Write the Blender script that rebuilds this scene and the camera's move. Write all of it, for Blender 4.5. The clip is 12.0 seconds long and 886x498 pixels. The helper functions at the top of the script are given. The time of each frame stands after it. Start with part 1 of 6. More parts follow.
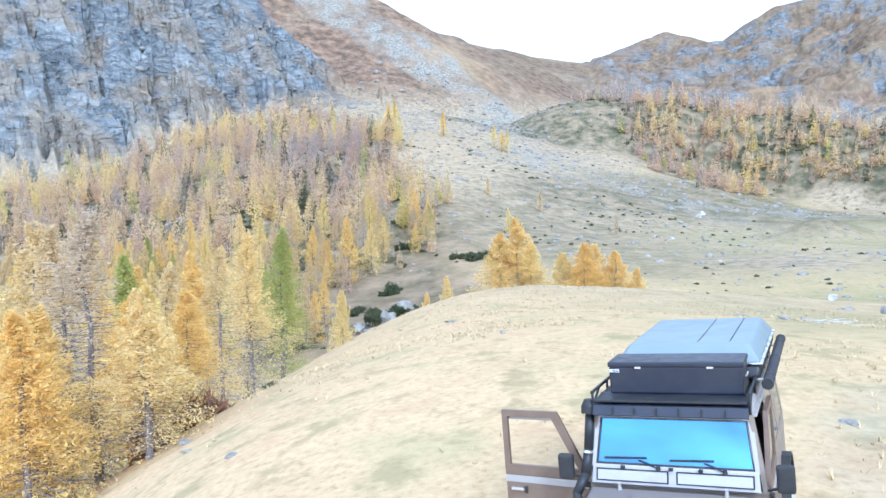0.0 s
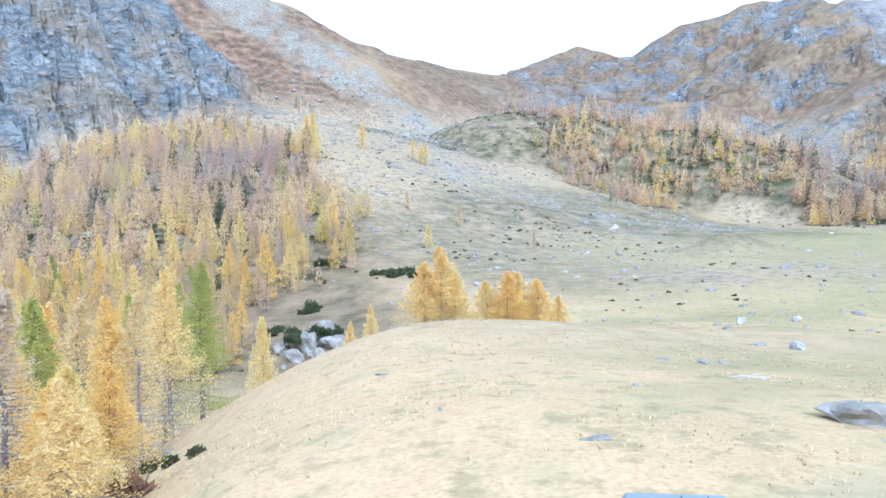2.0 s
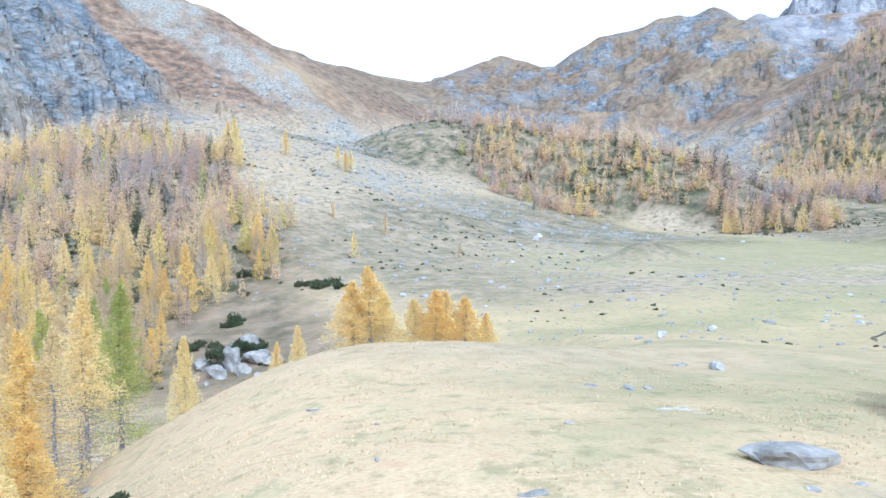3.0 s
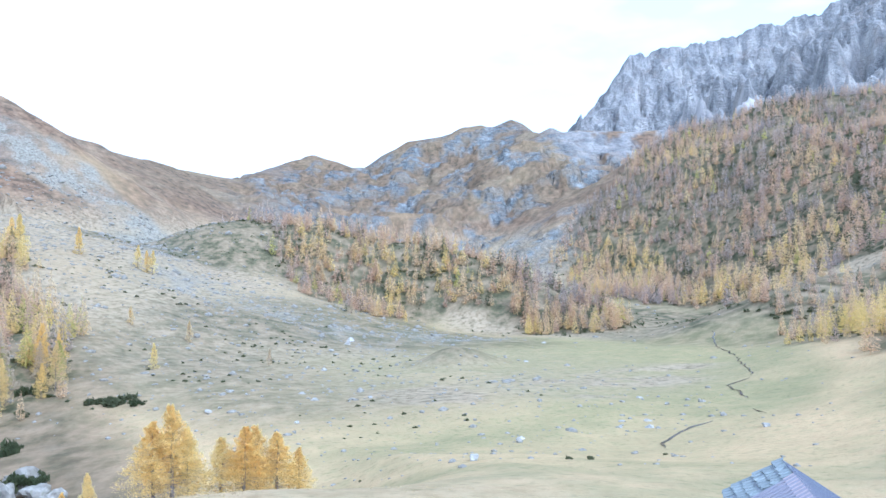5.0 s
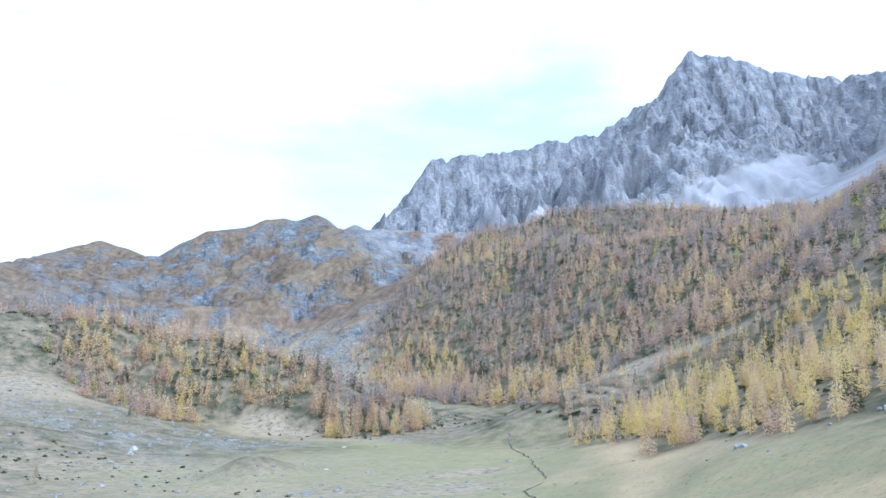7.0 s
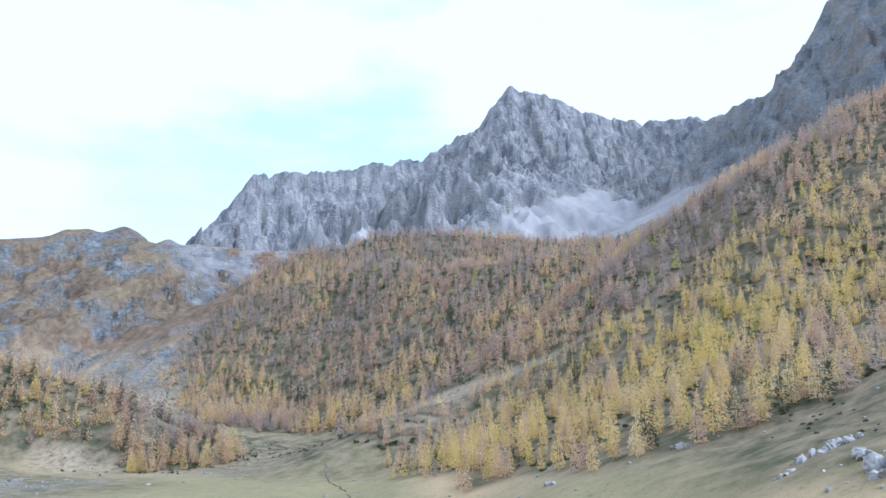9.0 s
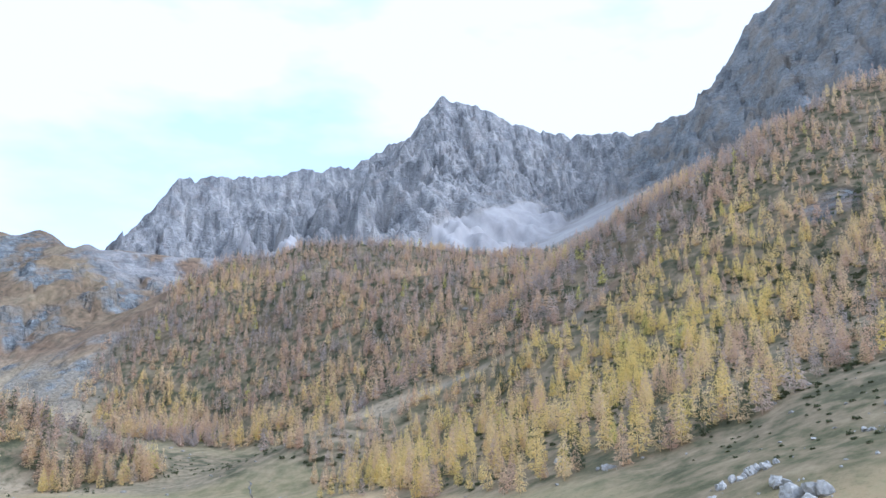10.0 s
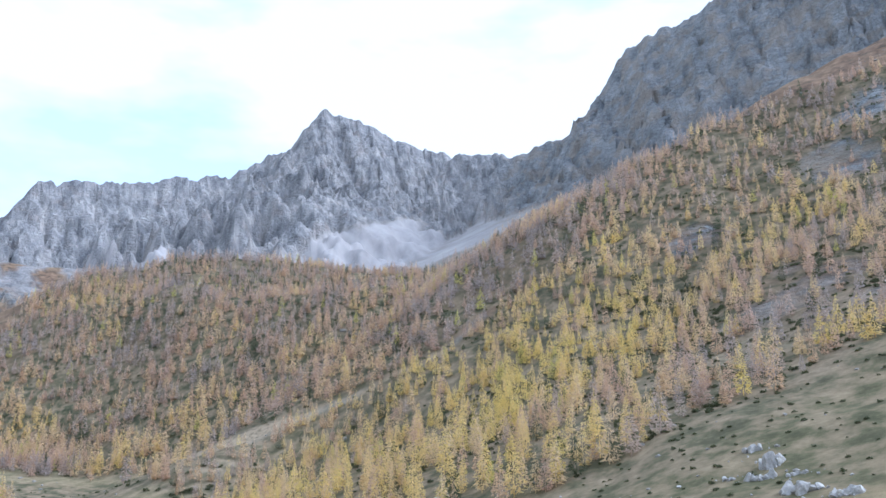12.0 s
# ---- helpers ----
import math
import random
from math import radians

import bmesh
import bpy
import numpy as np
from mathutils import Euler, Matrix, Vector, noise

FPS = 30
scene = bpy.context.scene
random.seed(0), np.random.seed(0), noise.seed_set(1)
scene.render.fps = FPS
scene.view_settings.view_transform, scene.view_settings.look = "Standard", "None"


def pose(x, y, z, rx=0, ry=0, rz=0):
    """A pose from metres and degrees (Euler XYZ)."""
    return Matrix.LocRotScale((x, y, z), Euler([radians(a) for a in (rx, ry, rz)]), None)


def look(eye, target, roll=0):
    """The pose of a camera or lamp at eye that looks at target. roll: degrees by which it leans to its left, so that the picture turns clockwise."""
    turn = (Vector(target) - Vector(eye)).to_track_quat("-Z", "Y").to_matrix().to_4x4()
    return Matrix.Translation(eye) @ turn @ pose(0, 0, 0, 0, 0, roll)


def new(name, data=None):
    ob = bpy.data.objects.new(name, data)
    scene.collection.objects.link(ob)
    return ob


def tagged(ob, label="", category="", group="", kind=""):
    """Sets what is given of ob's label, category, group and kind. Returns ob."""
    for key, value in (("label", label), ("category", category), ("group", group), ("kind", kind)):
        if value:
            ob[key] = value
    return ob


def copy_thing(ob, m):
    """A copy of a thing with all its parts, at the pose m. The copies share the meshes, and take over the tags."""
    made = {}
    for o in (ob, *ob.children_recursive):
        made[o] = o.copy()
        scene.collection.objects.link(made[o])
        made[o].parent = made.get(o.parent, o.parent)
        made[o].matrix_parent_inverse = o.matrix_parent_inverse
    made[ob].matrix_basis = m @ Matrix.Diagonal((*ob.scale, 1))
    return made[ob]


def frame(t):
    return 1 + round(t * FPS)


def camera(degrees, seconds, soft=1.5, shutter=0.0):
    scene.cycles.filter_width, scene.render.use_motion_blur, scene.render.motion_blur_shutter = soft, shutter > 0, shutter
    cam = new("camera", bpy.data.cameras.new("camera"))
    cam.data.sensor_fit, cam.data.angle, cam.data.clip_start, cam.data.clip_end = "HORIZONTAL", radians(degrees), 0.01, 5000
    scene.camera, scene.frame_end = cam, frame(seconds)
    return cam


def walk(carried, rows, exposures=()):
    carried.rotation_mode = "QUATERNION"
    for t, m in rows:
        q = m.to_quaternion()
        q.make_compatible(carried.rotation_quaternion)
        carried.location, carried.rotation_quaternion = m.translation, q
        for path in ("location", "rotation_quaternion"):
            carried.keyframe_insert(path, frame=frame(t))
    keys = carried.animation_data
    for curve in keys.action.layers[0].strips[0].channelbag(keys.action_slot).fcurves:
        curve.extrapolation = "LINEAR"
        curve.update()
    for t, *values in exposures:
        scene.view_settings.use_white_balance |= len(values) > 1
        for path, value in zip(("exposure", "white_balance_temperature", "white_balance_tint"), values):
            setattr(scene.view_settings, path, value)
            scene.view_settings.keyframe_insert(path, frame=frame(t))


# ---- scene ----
cam = camera(59.0, 12.0, soft=1.5)
PATH = [
    (0.0, pose(0.00, -0.00, 4.00, 0, 0, -0.00) @ pose(0, 0, 0, 84.21) @ pose(0, 0, 0, 0, 0, -0.77)),
    (0.5, pose(-0.11, 0.11, 4.43, 0, 0, -1.13) @ pose(0, 0, 0, 84.31) @ pose(0, 0, 0, 0, 0, -0.64)),
    (1.0, pose(-0.30, 0.20, 4.92, 0, 0, -2.56) @ pose(0, 0, 0, 84.48) @ pose(0, 0, 0, 0, 0, -0.65)),
    (1.5, pose(-0.46, 0.30, 5.47, 0, 0, -4.12) @ pose(0, 0, 0, 84.59) @ pose(0, 0, 0, 0, 0, -0.51)),
    (2.0, pose(-0.56, 0.39, 6.05, 0, 0, -6.01) @ pose(0, 0, 0, 84.78) @ pose(0, 0, 0, 0, 0, -0.37)),
    (2.5, pose(-0.72, 0.50, 6.64, 0, 0, -8.56) @ pose(0, 0, 0, 85.01) @ pose(0, 0, 0, 0, 0, -0.16)),
    (4.5, pose(-1.08, 0.82, 9.95, 0, 0, -21.70) @ pose(0, 0, 0, 88.53) @ pose(0, 0, 0, 0, 0, 0.16)),
    (5.0, pose(-1.19, 0.90, 10.84, 0, 0, -25.24) @ pose(0, 0, 0, 92.23) @ pose(0, 0, 0, 0, 0, 0.23)),
    (5.5, pose(-1.38, 1.07, 11.69, 0, 0, -28.81) @ pose(0, 0, 0, 95.80) @ pose(0, 0, 0, 0, 0, 0.31)),
    (6.0, pose(-1.66, 1.31, 12.54, 0, 0, -32.58) @ pose(0, 0, 0, 97.76) @ pose(0, 0, 0, 0, 0, 0.34)),
    (6.5, pose(-1.94, 1.56, 13.42, 0, 0, -36.11) @ pose(0, 0, 0, 98.63) @ pose(0, 0, 0, 0, 0, 0.36)),
    (7.0, pose(-2.22, 1.77, 14.36, 0, 0, -39.68) @ pose(0, 0, 0, 99.15) @ pose(0, 0, 0, 0, 0, 0.40)),
    (7.5, pose(-2.50, 2.00, 15.39, 0, 0, -43.48) @ pose(0, 0, 0, 99.55) @ pose(0, 0, 0, 0, 0, 0.37)),
    (9.5, pose(-3.85, 2.64, 21.41, 0, 0, -55.53) @ pose(0, 0, 0, 100.83) @ pose(0, 0, 0, 0, 0, 0.07)),
    (10.0, pose(-4.17, 2.79, 23.12, 0, 0, -58.13) @ pose(0, 0, 0, 101.10) @ pose(0, 0, 0, 0, 0, -0.01)),
    (10.5, pose(-4.48, 2.94, 24.81, 0, 0, -60.99) @ pose(0, 0, 0, 101.39) @ pose(0, 0, 0, 0, 0, -0.08)),
    (11.0, pose(-4.80, 3.16, 26.51, 0, 0, -64.08) @ pose(0, 0, 0, 101.67) @ pose(0, 0, 0, 0, 0, -0.21)),
    (11.5, pose(-5.11, 3.44, 28.21, 0, 0, -66.12) @ pose(0, 0, 0, 101.89) @ pose(0, 0, 0, 0, 0, -0.24)),
    (12.0, pose(-5.42, 3.69, 29.93, 0, 0, -67.17) @ pose(0, 0, 0, 102.02) @ pose(0, 0, 0, 0, 0, -0.28)),
]
walk(cam, PATH, exposures=((0.0, 0.98, 4850, 8), (2.5, 0.98, 4850, 8), (4.5, 0.88, 4800, 8), (6.5, 0.70, 4700, 8), (9.5, 0.38, 5040, 10), (12.0, 0.42, 5120, 11)))
# ---- light: thin bright cloud over the whole sky ----
world = bpy.data.worlds.new("sky")
scene.world = world
world.use_nodes = True
wn, wl = world.node_tree.nodes, world.node_tree.links
wn.clear()
sky = wn.new("ShaderNodeTexSky")
sky.sky_type, sky.sun_disc = "NISHITA", False
sky.sun_elevation, sky.sun_rotation = radians(38), radians(200)
where = wn.new("ShaderNodeTexCoord")
stretch = wn.new("ShaderNodeMapping")
stretch.inputs["Scale"].default_value = (1.0, 1.0, 2.6)
cloud = wn.new("ShaderNodeTexNoise")
cloud.inputs["Scale"].default_value, cloud.inputs["Detail"].default_value = 2.6, 5
cover = wn.new("ShaderNodeMapRange")
# white haze low over the horizon
split = wn.new("ShaderNodeSeparateXYZ")
low = wn.new("ShaderNodeMapRange")
low.inputs["From Min"].default_value, low.inputs["From Max"].default_value = 0.10, 0.20
low.inputs["To Min"].default_value, low.inputs["To Max"].default_value = 0.25, 0.0
thick_cloud = wn.new("ShaderNodeMath")
thick_cloud.operation = "ADD"
blue = wn.new("ShaderNodeVectorMath")
blue.operation = "SCALE"
blue.inputs["Scale"].default_value = 0.22
mixsky = wn.new("ShaderNodeMix")
mixsky.data_type = "RGBA"
mixsky.inputs[7].default_value = (0.88, 0.90, 0.92, 1)
back = wn.new("ShaderNodeBackground")
out = wn.new("ShaderNodeOutputWorld")
wl.new(where.outputs["Generated"], stretch.inputs[0])
wl.new(stretch.outputs[0], cloud.inputs["Vector"])
wl.new(where.outputs["Generated"], split.inputs[0])
wl.new(split.outputs["Z"], low.inputs["Value"])
wl.new(cloud.outputs["Fac"], thick_cloud.inputs[0])
wl.new(low.outputs[0], thick_cloud.inputs[1])
wl.new(thick_cloud.outputs[0], cover.inputs["Value"])
behind = wn.new("ShaderNodeMapRange")
behind.inputs["From Min"].default_value, behind.inputs["From Max"].default_value = -0.05, -0.35
behind.inputs["To Min"].default_value, behind.inputs["To Max"].default_value = 0.5, 0.0
broken = wn.new("ShaderNodeMapRange")
broken.inputs["From Min"].default_value, broken.inputs["From Max"].default_value = -0.05, -0.5
broken.inputs["To Min"].default_value, broken.inputs["To Max"].default_value = 0.36, 0.515
wl.new(split.outputs["Y"], broken.inputs["Value"])
wl.new(broken.outputs[0], cover.inputs["From Min"])
thick_edge = wn.new("ShaderNodeMath")
thick_edge.operation = "ADD"
thick_edge.inputs[1].default_value = 0.13
wl.new(broken.outputs[0], thick_edge.inputs[0])
wl.new(thick_edge.outputs[0], cover.inputs["From Max"])
wl.new(split.outputs["Y"], behind.inputs["Value"])
wl.new(behind.outputs[0], cover.inputs["To Min"])
wl.new(cover.outputs[0], mixsky.inputs[0])
wl.new(sky.outputs[0], blue.inputs[0])
wl.new(blue.outputs[0], mixsky.inputs[6])
wl.new(mixsky.outputs[2], back.inputs["Color"])
back.inputs["Strength"].default_value = 1.0
wl.new(back.outputs[0], out.inputs["Surface"])

sun = new("sun", bpy.data.lights.new("sun", "SUN"))
sun.data.energy, sun.data.angle, sun.data.color = 2.1, radians(16), (1.0, 0.95, 0.88)
sun.matrix_world = look((0, 0, 0), (-0.28, 0.72, -0.62))
# ---- landforms ----
def smooth(a, b, v):
    t = np.clip((v - a) / (b - a), 0, 1)
    return t * t * (3 - 2 * t)


def soft(v, k):
    """Zero below 0, v above, rounded over k."""
    return k * np.logaddexp(0, v / k)


def higher(a, b, k):
    h = np.maximum(k - np.abs(a - b), 0) / k
    return np.maximum(a, b) + h * h * k / 4


def cell(ix, iy, seed):
    h = (ix.astype(np.int64) * 374761393 + iy.astype(np.int64) * 668265263 + seed * 974711) & 0x7FFFFFFF
    h = ((h ^ (h >> 13)) * 1274126177) & 0x7FFFFFFF
    h = ((h ^ (h >> 16)) * 747796405) & 0x7FFFFFFF
    return (h & 0xFFFF) / 32767.5 - 1


def grain(x, y, size, seed=0):
    """Smooth noise from -1 to 1 with features of that size."""
    u, v = x / size, y / size
    iu, iv = np.floor(u), np.floor(v)
    fu, fv = u - iu, v - iv
    fu, fv = fu * fu * fu * (fu * (fu * 6 - 15) + 10), fv * fv * fv * (fv * (fv * 6 - 15) + 10)
    a, b = cell(iu, iv, seed), cell(iu + 1, iv, seed)
    c, d = cell(iu, iv + 1, seed), cell(iu + 1, iv + 1, seed)
    return (a + (b - a) * fu) * (1 - fv) + (c + (d - c) * fu) * fv


def fbm(x, y, size, seed=0, octaves=4, gain=0.5):
    total, amp = 0, 1.0
    for k in range(octaves):
        total = total + amp * grain(x * 0.8 - y * 0.6, x * 0.6 + y * 0.8, size / 2 ** k, seed + 17 * k)
        x, y, amp = x * 0.8 - y * 0.6, x * 0.6 + y * 0.8, amp * gain
    return total


def crags(x, y, size, seed=0, octaves=4):
    """Sharp-edged noise, about -1 to 1: ribs and gullies of bare rock."""
    total, amp = 0, 1.0
    for k in range(octaves):
        total = total + amp * (1 - 2.2 * np.abs(grain(x * 0.8 - y * 0.6, x * 0.6 + y * 0.8, size / 1.9 ** k, seed + 31 * k)))
        x, y, amp = x * 0.8 - y * 0.6, x * 0.6 + y * 0.8, amp * 0.55
    return total / 1.6


def spine(x, y, rows, roundness, cliff=0, extra=0):
    """A ridge along rows of (x, y, height, slope of its flanks); its first cliff metres are steeper by extra. Also how far down the flank a place is."""
    best, away = np.full(x.shape, -1e9), np.full(x.shape, 1e9)
    for (x0, y0, z0, s0), (x1, y1, z1, s1) in zip(rows, rows[1:]):
        dx, dy = x1 - x0, y1 - y0
        t = np.clip(((x - x0) * dx + (y - y0) * dy) / (dx * dx + dy * dy), 0, 1)
        far = np.hypot(x - x0 - t * dx, y - y0 - t * dy)
        d = np.sqrt(far * far + roundness * roundness) - roundness
        best = np.maximum(best, z0 + t * (z1 - z0) - (s0 + t * (s1 - s0)) * d - extra * np.minimum(d, cliff))
        away = np.minimum(away, far)
    return best, away


def saddle_ridge(x, y, rows, roundness):
    """A ridge like spine(), but the nearest stretch of its crest rules, so that notches between its tops stay open."""
    fars, highs = [], []
    for (x0, y0, z0, s0), (x1, y1, z1, s1) in zip(rows, rows[1:]):
        dx, dy = x1 - x0, y1 - y0
        t = np.clip(((x - x0) * dx + (y - y0) * dy) / (dx * dx + dy * dy), 0, 1)
        far = np.hypot(x - x0 - t * dx, y - y0 - t * dy)
        fars.append(far)
        highs.append(z0 + t * (z1 - z0) - (s0 + t * (s1 - s0)) * (np.sqrt(far * far + roundness * roundness) - roundness))
    away = np.minimum.reduce(fars)
    width = 5 + .25 * away
    shares = [np.exp(-(f - away) / width) for f in fars]
    return sum(w * h for w, h in zip(shares, highs)) / sum(shares), away


# Ridges: x, y, height of the crest, slope of the flanks.
BACK = [(-700, 660, 430, 1.4), (-420, 780, 390, 1.4), (-230, 850, 270, 1.1), (-85, 845, 188, .64), (-19, 970, 168, .4), (41, 1073, 168, .33), (108, 1119, 162, .3),
        (192, 1217, 165, .27), (241, 1283, 171, .26), (319, 1370, 208, .29), (367, 1404, 229, .31), (399, 1426, 243, .33), (436, 1422, 234, .34), (490, 1417, 219, .34),
        (540, 1400, 253, .37), (577, 1378, 275, .39), (632, 1342, 283, .41), (664, 1323, 300, .43), (693, 1307, 304, .44), (708, 1267, 290, .45), (719, 1238, 304, .46), (714, 1166, 270, .47), (710, 1113, 257, .48), (711, 1090, 263, .48), (722, 1072, 253, .48), (737, 1053, 254, .49), (796, 977, 244, .5), (900, 900, 250, .5)]
SPUR = [(-150, 690, 100, .3), (-60, 600, 54, .25), (-22, 430, 21, .28), (-4, 300, -9, .26), (4, 190, -27, .22)]
HILL = [(66, 596, 36, .6), (81, 585, 47, .65), (95, 579, 52, .7), (114, 575, 53, .8), (140, 566, 50, .85), (162, 555, 49, .9), (189, 535, 41, .95), (214, 511, 36, .95), (232, 493, 32, .95), (252, 464, 22, .9),
        (266, 437, 10, .8), (281, 407, -3, .65), (292, 382, -13, .5), (300, 362, -19, .4)]
MIDDLE = [(590, 830, 118, .55), (640, 770, 155, .6), (690, 722, 192, .62), (740, 672, 212, .64), (809, 584, 220, .64), (856, 512, 214, .64), (926, 367, 208, .64), (1000, 200, 230, .64)]
SHOULDER = [(690, 722, 190, .76), (640, 600, 168, .8), (603, 507, 147, .95), (600, 410, 142, .85), (605, 326, 138, .72), (660, 290, 148, .8)]
YELLOW = [(334, 332, -11, .35), (322, 288, 0, .4), (359, 268, 17, .42), (415, 252, 38, .45), (471, 236, 60, .5), (537, 243, 86, .55), (610, 255, 125, .6)]
RIGHT = [(760, 300, 178, .8), (708, 276, 168, 1.0), (701, 237, 194, 1.1), (685, 144, 228, .95), (684, 92, 254, .72), (700, 20, 284, .72), (738, -47, 330, .78),
         (765, -87, 357, .8), (770, -121, 370, .8), (760, -300, 380, .8), (500, -700, 380, .7)]
MASSIF = [(960, 1475, 255, .7), (999, 1437, 338, .7), (1045, 1404, 398, .7), (1096, 1364, 504, .7), (1203, 1270, 512, .7), (1240, 1234, 529, .7), (1309, 1161, 548, .7), (1357, 1104, 553, .7),
          (1403, 1045, 595, .7), (1435, 1001, 622, .7), (1466, 955, 680, .7), (1483, 928, 730, .7), (1530, 847, 693, .7), (1574, 763, 651, .7), (1606, 692, 629, .7),
          (1598, 505, 587, .7), (1585, 403, 608, .7)]
WALL = [(1585, 403, 606, .7), (1528, 291, 641, .75), (1512, 268, 705, .8), (1498, 228, 754, .8), (1440, 122, 758, .8), (1413, 78, 754, .8), (1394, 45, 775, .8), (1340, -160, 800, .8), (1150, -500, 760, .8)]
CLIFF = [(-760, 470, 330, 1.3), (-540, 540, 300, 1.3), (-375, 575, 250, 1.25), (-255, 610, 200, 1.15), (-180, 640, 155, 1.1), (-112, 655, 104, .95), (-62, 625, 64, .8)]
# Covers, as outlines in plan.
BARE_ROCK = [(-700, 330), (-300, 405), (-240, 435), (-219, 449), (-190, 455), (-170, 494), (-152, 508), (-138, 553), (-99, 575), (-56, 563), (-78, 622), (-98, 645), (-124, 706), (-161, 742), (-260, 900), (-700, 900)]
LEFT_WOOD = [(-330, 250), (-230, 345), (-200, 405), (-180, 441), (-154, 490), (-113, 545), (-70, 528), (-38, 440), (-20, 369), (-4, 306), (2, 252), (-12, 225), (-26, 200), (-28, 150), (-60, 120), (-220, 140)]
MID_WOOD = [(374, 305), (386, 395), (364, 440), (360, 490), (392, 572), (410, 636), (460, 672), (567, 715), (640, 800), (760, 770), (1050, 300), (900, 150), (640, 70), (490, 118), (470, 160), (420, 184), (408, 214), (397, 246)]
FAN_WOOD = [(338, 340), (282, 258), (236, 188), (200, 134), (176, 98), (174, 80), (178, 62), (190, 37), (202, 22), (208, 2), (228, -8), (240, -40), (300, -130), (660, -130), (680, 60), (490, 118), (464, 158), (408, 174), (399, 208), (388, 240), (367, 266), (344, 286)]
HILL_WOOD = [(100, 610), (108, 550), (118, 470), (140, 425), (168, 430), (196, 446), (229, 416), (236, 392), (234, 378), (250, 362), (276, 362), (290, 366), (296, 385), (280, 450), (240, 520), (190, 585), (130, 612)]
TRACK = [(467, 160), (412, 177), (403, 211), (392, 243), (372, 270), (348, 288)]
CREST_Y = [-120, -60, 0, 10, 20, 32, 48, 62, 80, 107, 160, 400]
CREST_Z = [6, 2.6, 0.2, 0.1, -0.05, -1.93, -4.0, -4.73, -7.4, -11.8, -22, -60]


def ledges(z, lean, step, share):
    """Rock broken into ledges of about that height."""
    t = (z + lean) / step
    f = t - np.floor(t)
    return z + share * step * (smooth(.25, .95, f) - f)


def near_line(x, y, pts):
    best = np.full(x.shape, 1e9)
    for (x0, y0), (x1, y1) in zip(pts, pts[1:]):
        dx, dy = x1 - x0, y1 - y0
        t = np.clip(((x - x0) * dx + (y - y0) * dy) / (dx * dx + dy * dy), 0, 1)
        best = np.minimum(best, np.hypot(x - x0 - t * dx, y - y0 - t * dy))
    return best


def within(x, y, pts):
    """How far inside an outline a place lies, in metres; less than nothing outside."""
    ring = pts + pts[:1]
    odd = np.zeros(x.shape, bool)
    for (x0, y0), (x1, y1) in zip(ring, ring[1:]):
        if y0 != y1:
            odd ^= ((y0 > y) != (y1 > y)) & (x < (x1 - x0) * (y - y0) / (y1 - y0) + x0)
    return np.where(odd, 1, -1) * near_line(x, y, ring)


def facets(x, y, size, seed, tilt=1.0):
    """Broken blocks of about that size, each with a height and a lean of its own, about -1 to 1; also how near the joint between two blocks is."""
    u, v = x / size, y / size
    iu, iv = np.floor(u), np.floor(v)
    near, second, value = np.full(x.shape, 9.0), np.full(x.shape, 9.0), np.zeros(x.shape)
    for du in (-1, 0, 1):
        for dv in (-1, 0, 1):
            cu, cv = iu + du, iv + dv
            px, py = u - cu - .5 - .42 * cell(cu, cv, seed), v - cv - .5 - .42 * cell(cu, cv, seed + 1)
            d = px * px + py * py
            mine = cell(cu, cv, seed + 2) * .6 + tilt * (px * cell(cu, cv, seed + 3) + py * cell(cu, cv, seed + 4))
            closer = d < near
            second = np.where(closer, near, np.minimum(second, d))
            value, near = np.where(closer, mine, value), np.where(closer, d, near)
    return value, np.sqrt(second) - np.sqrt(near)


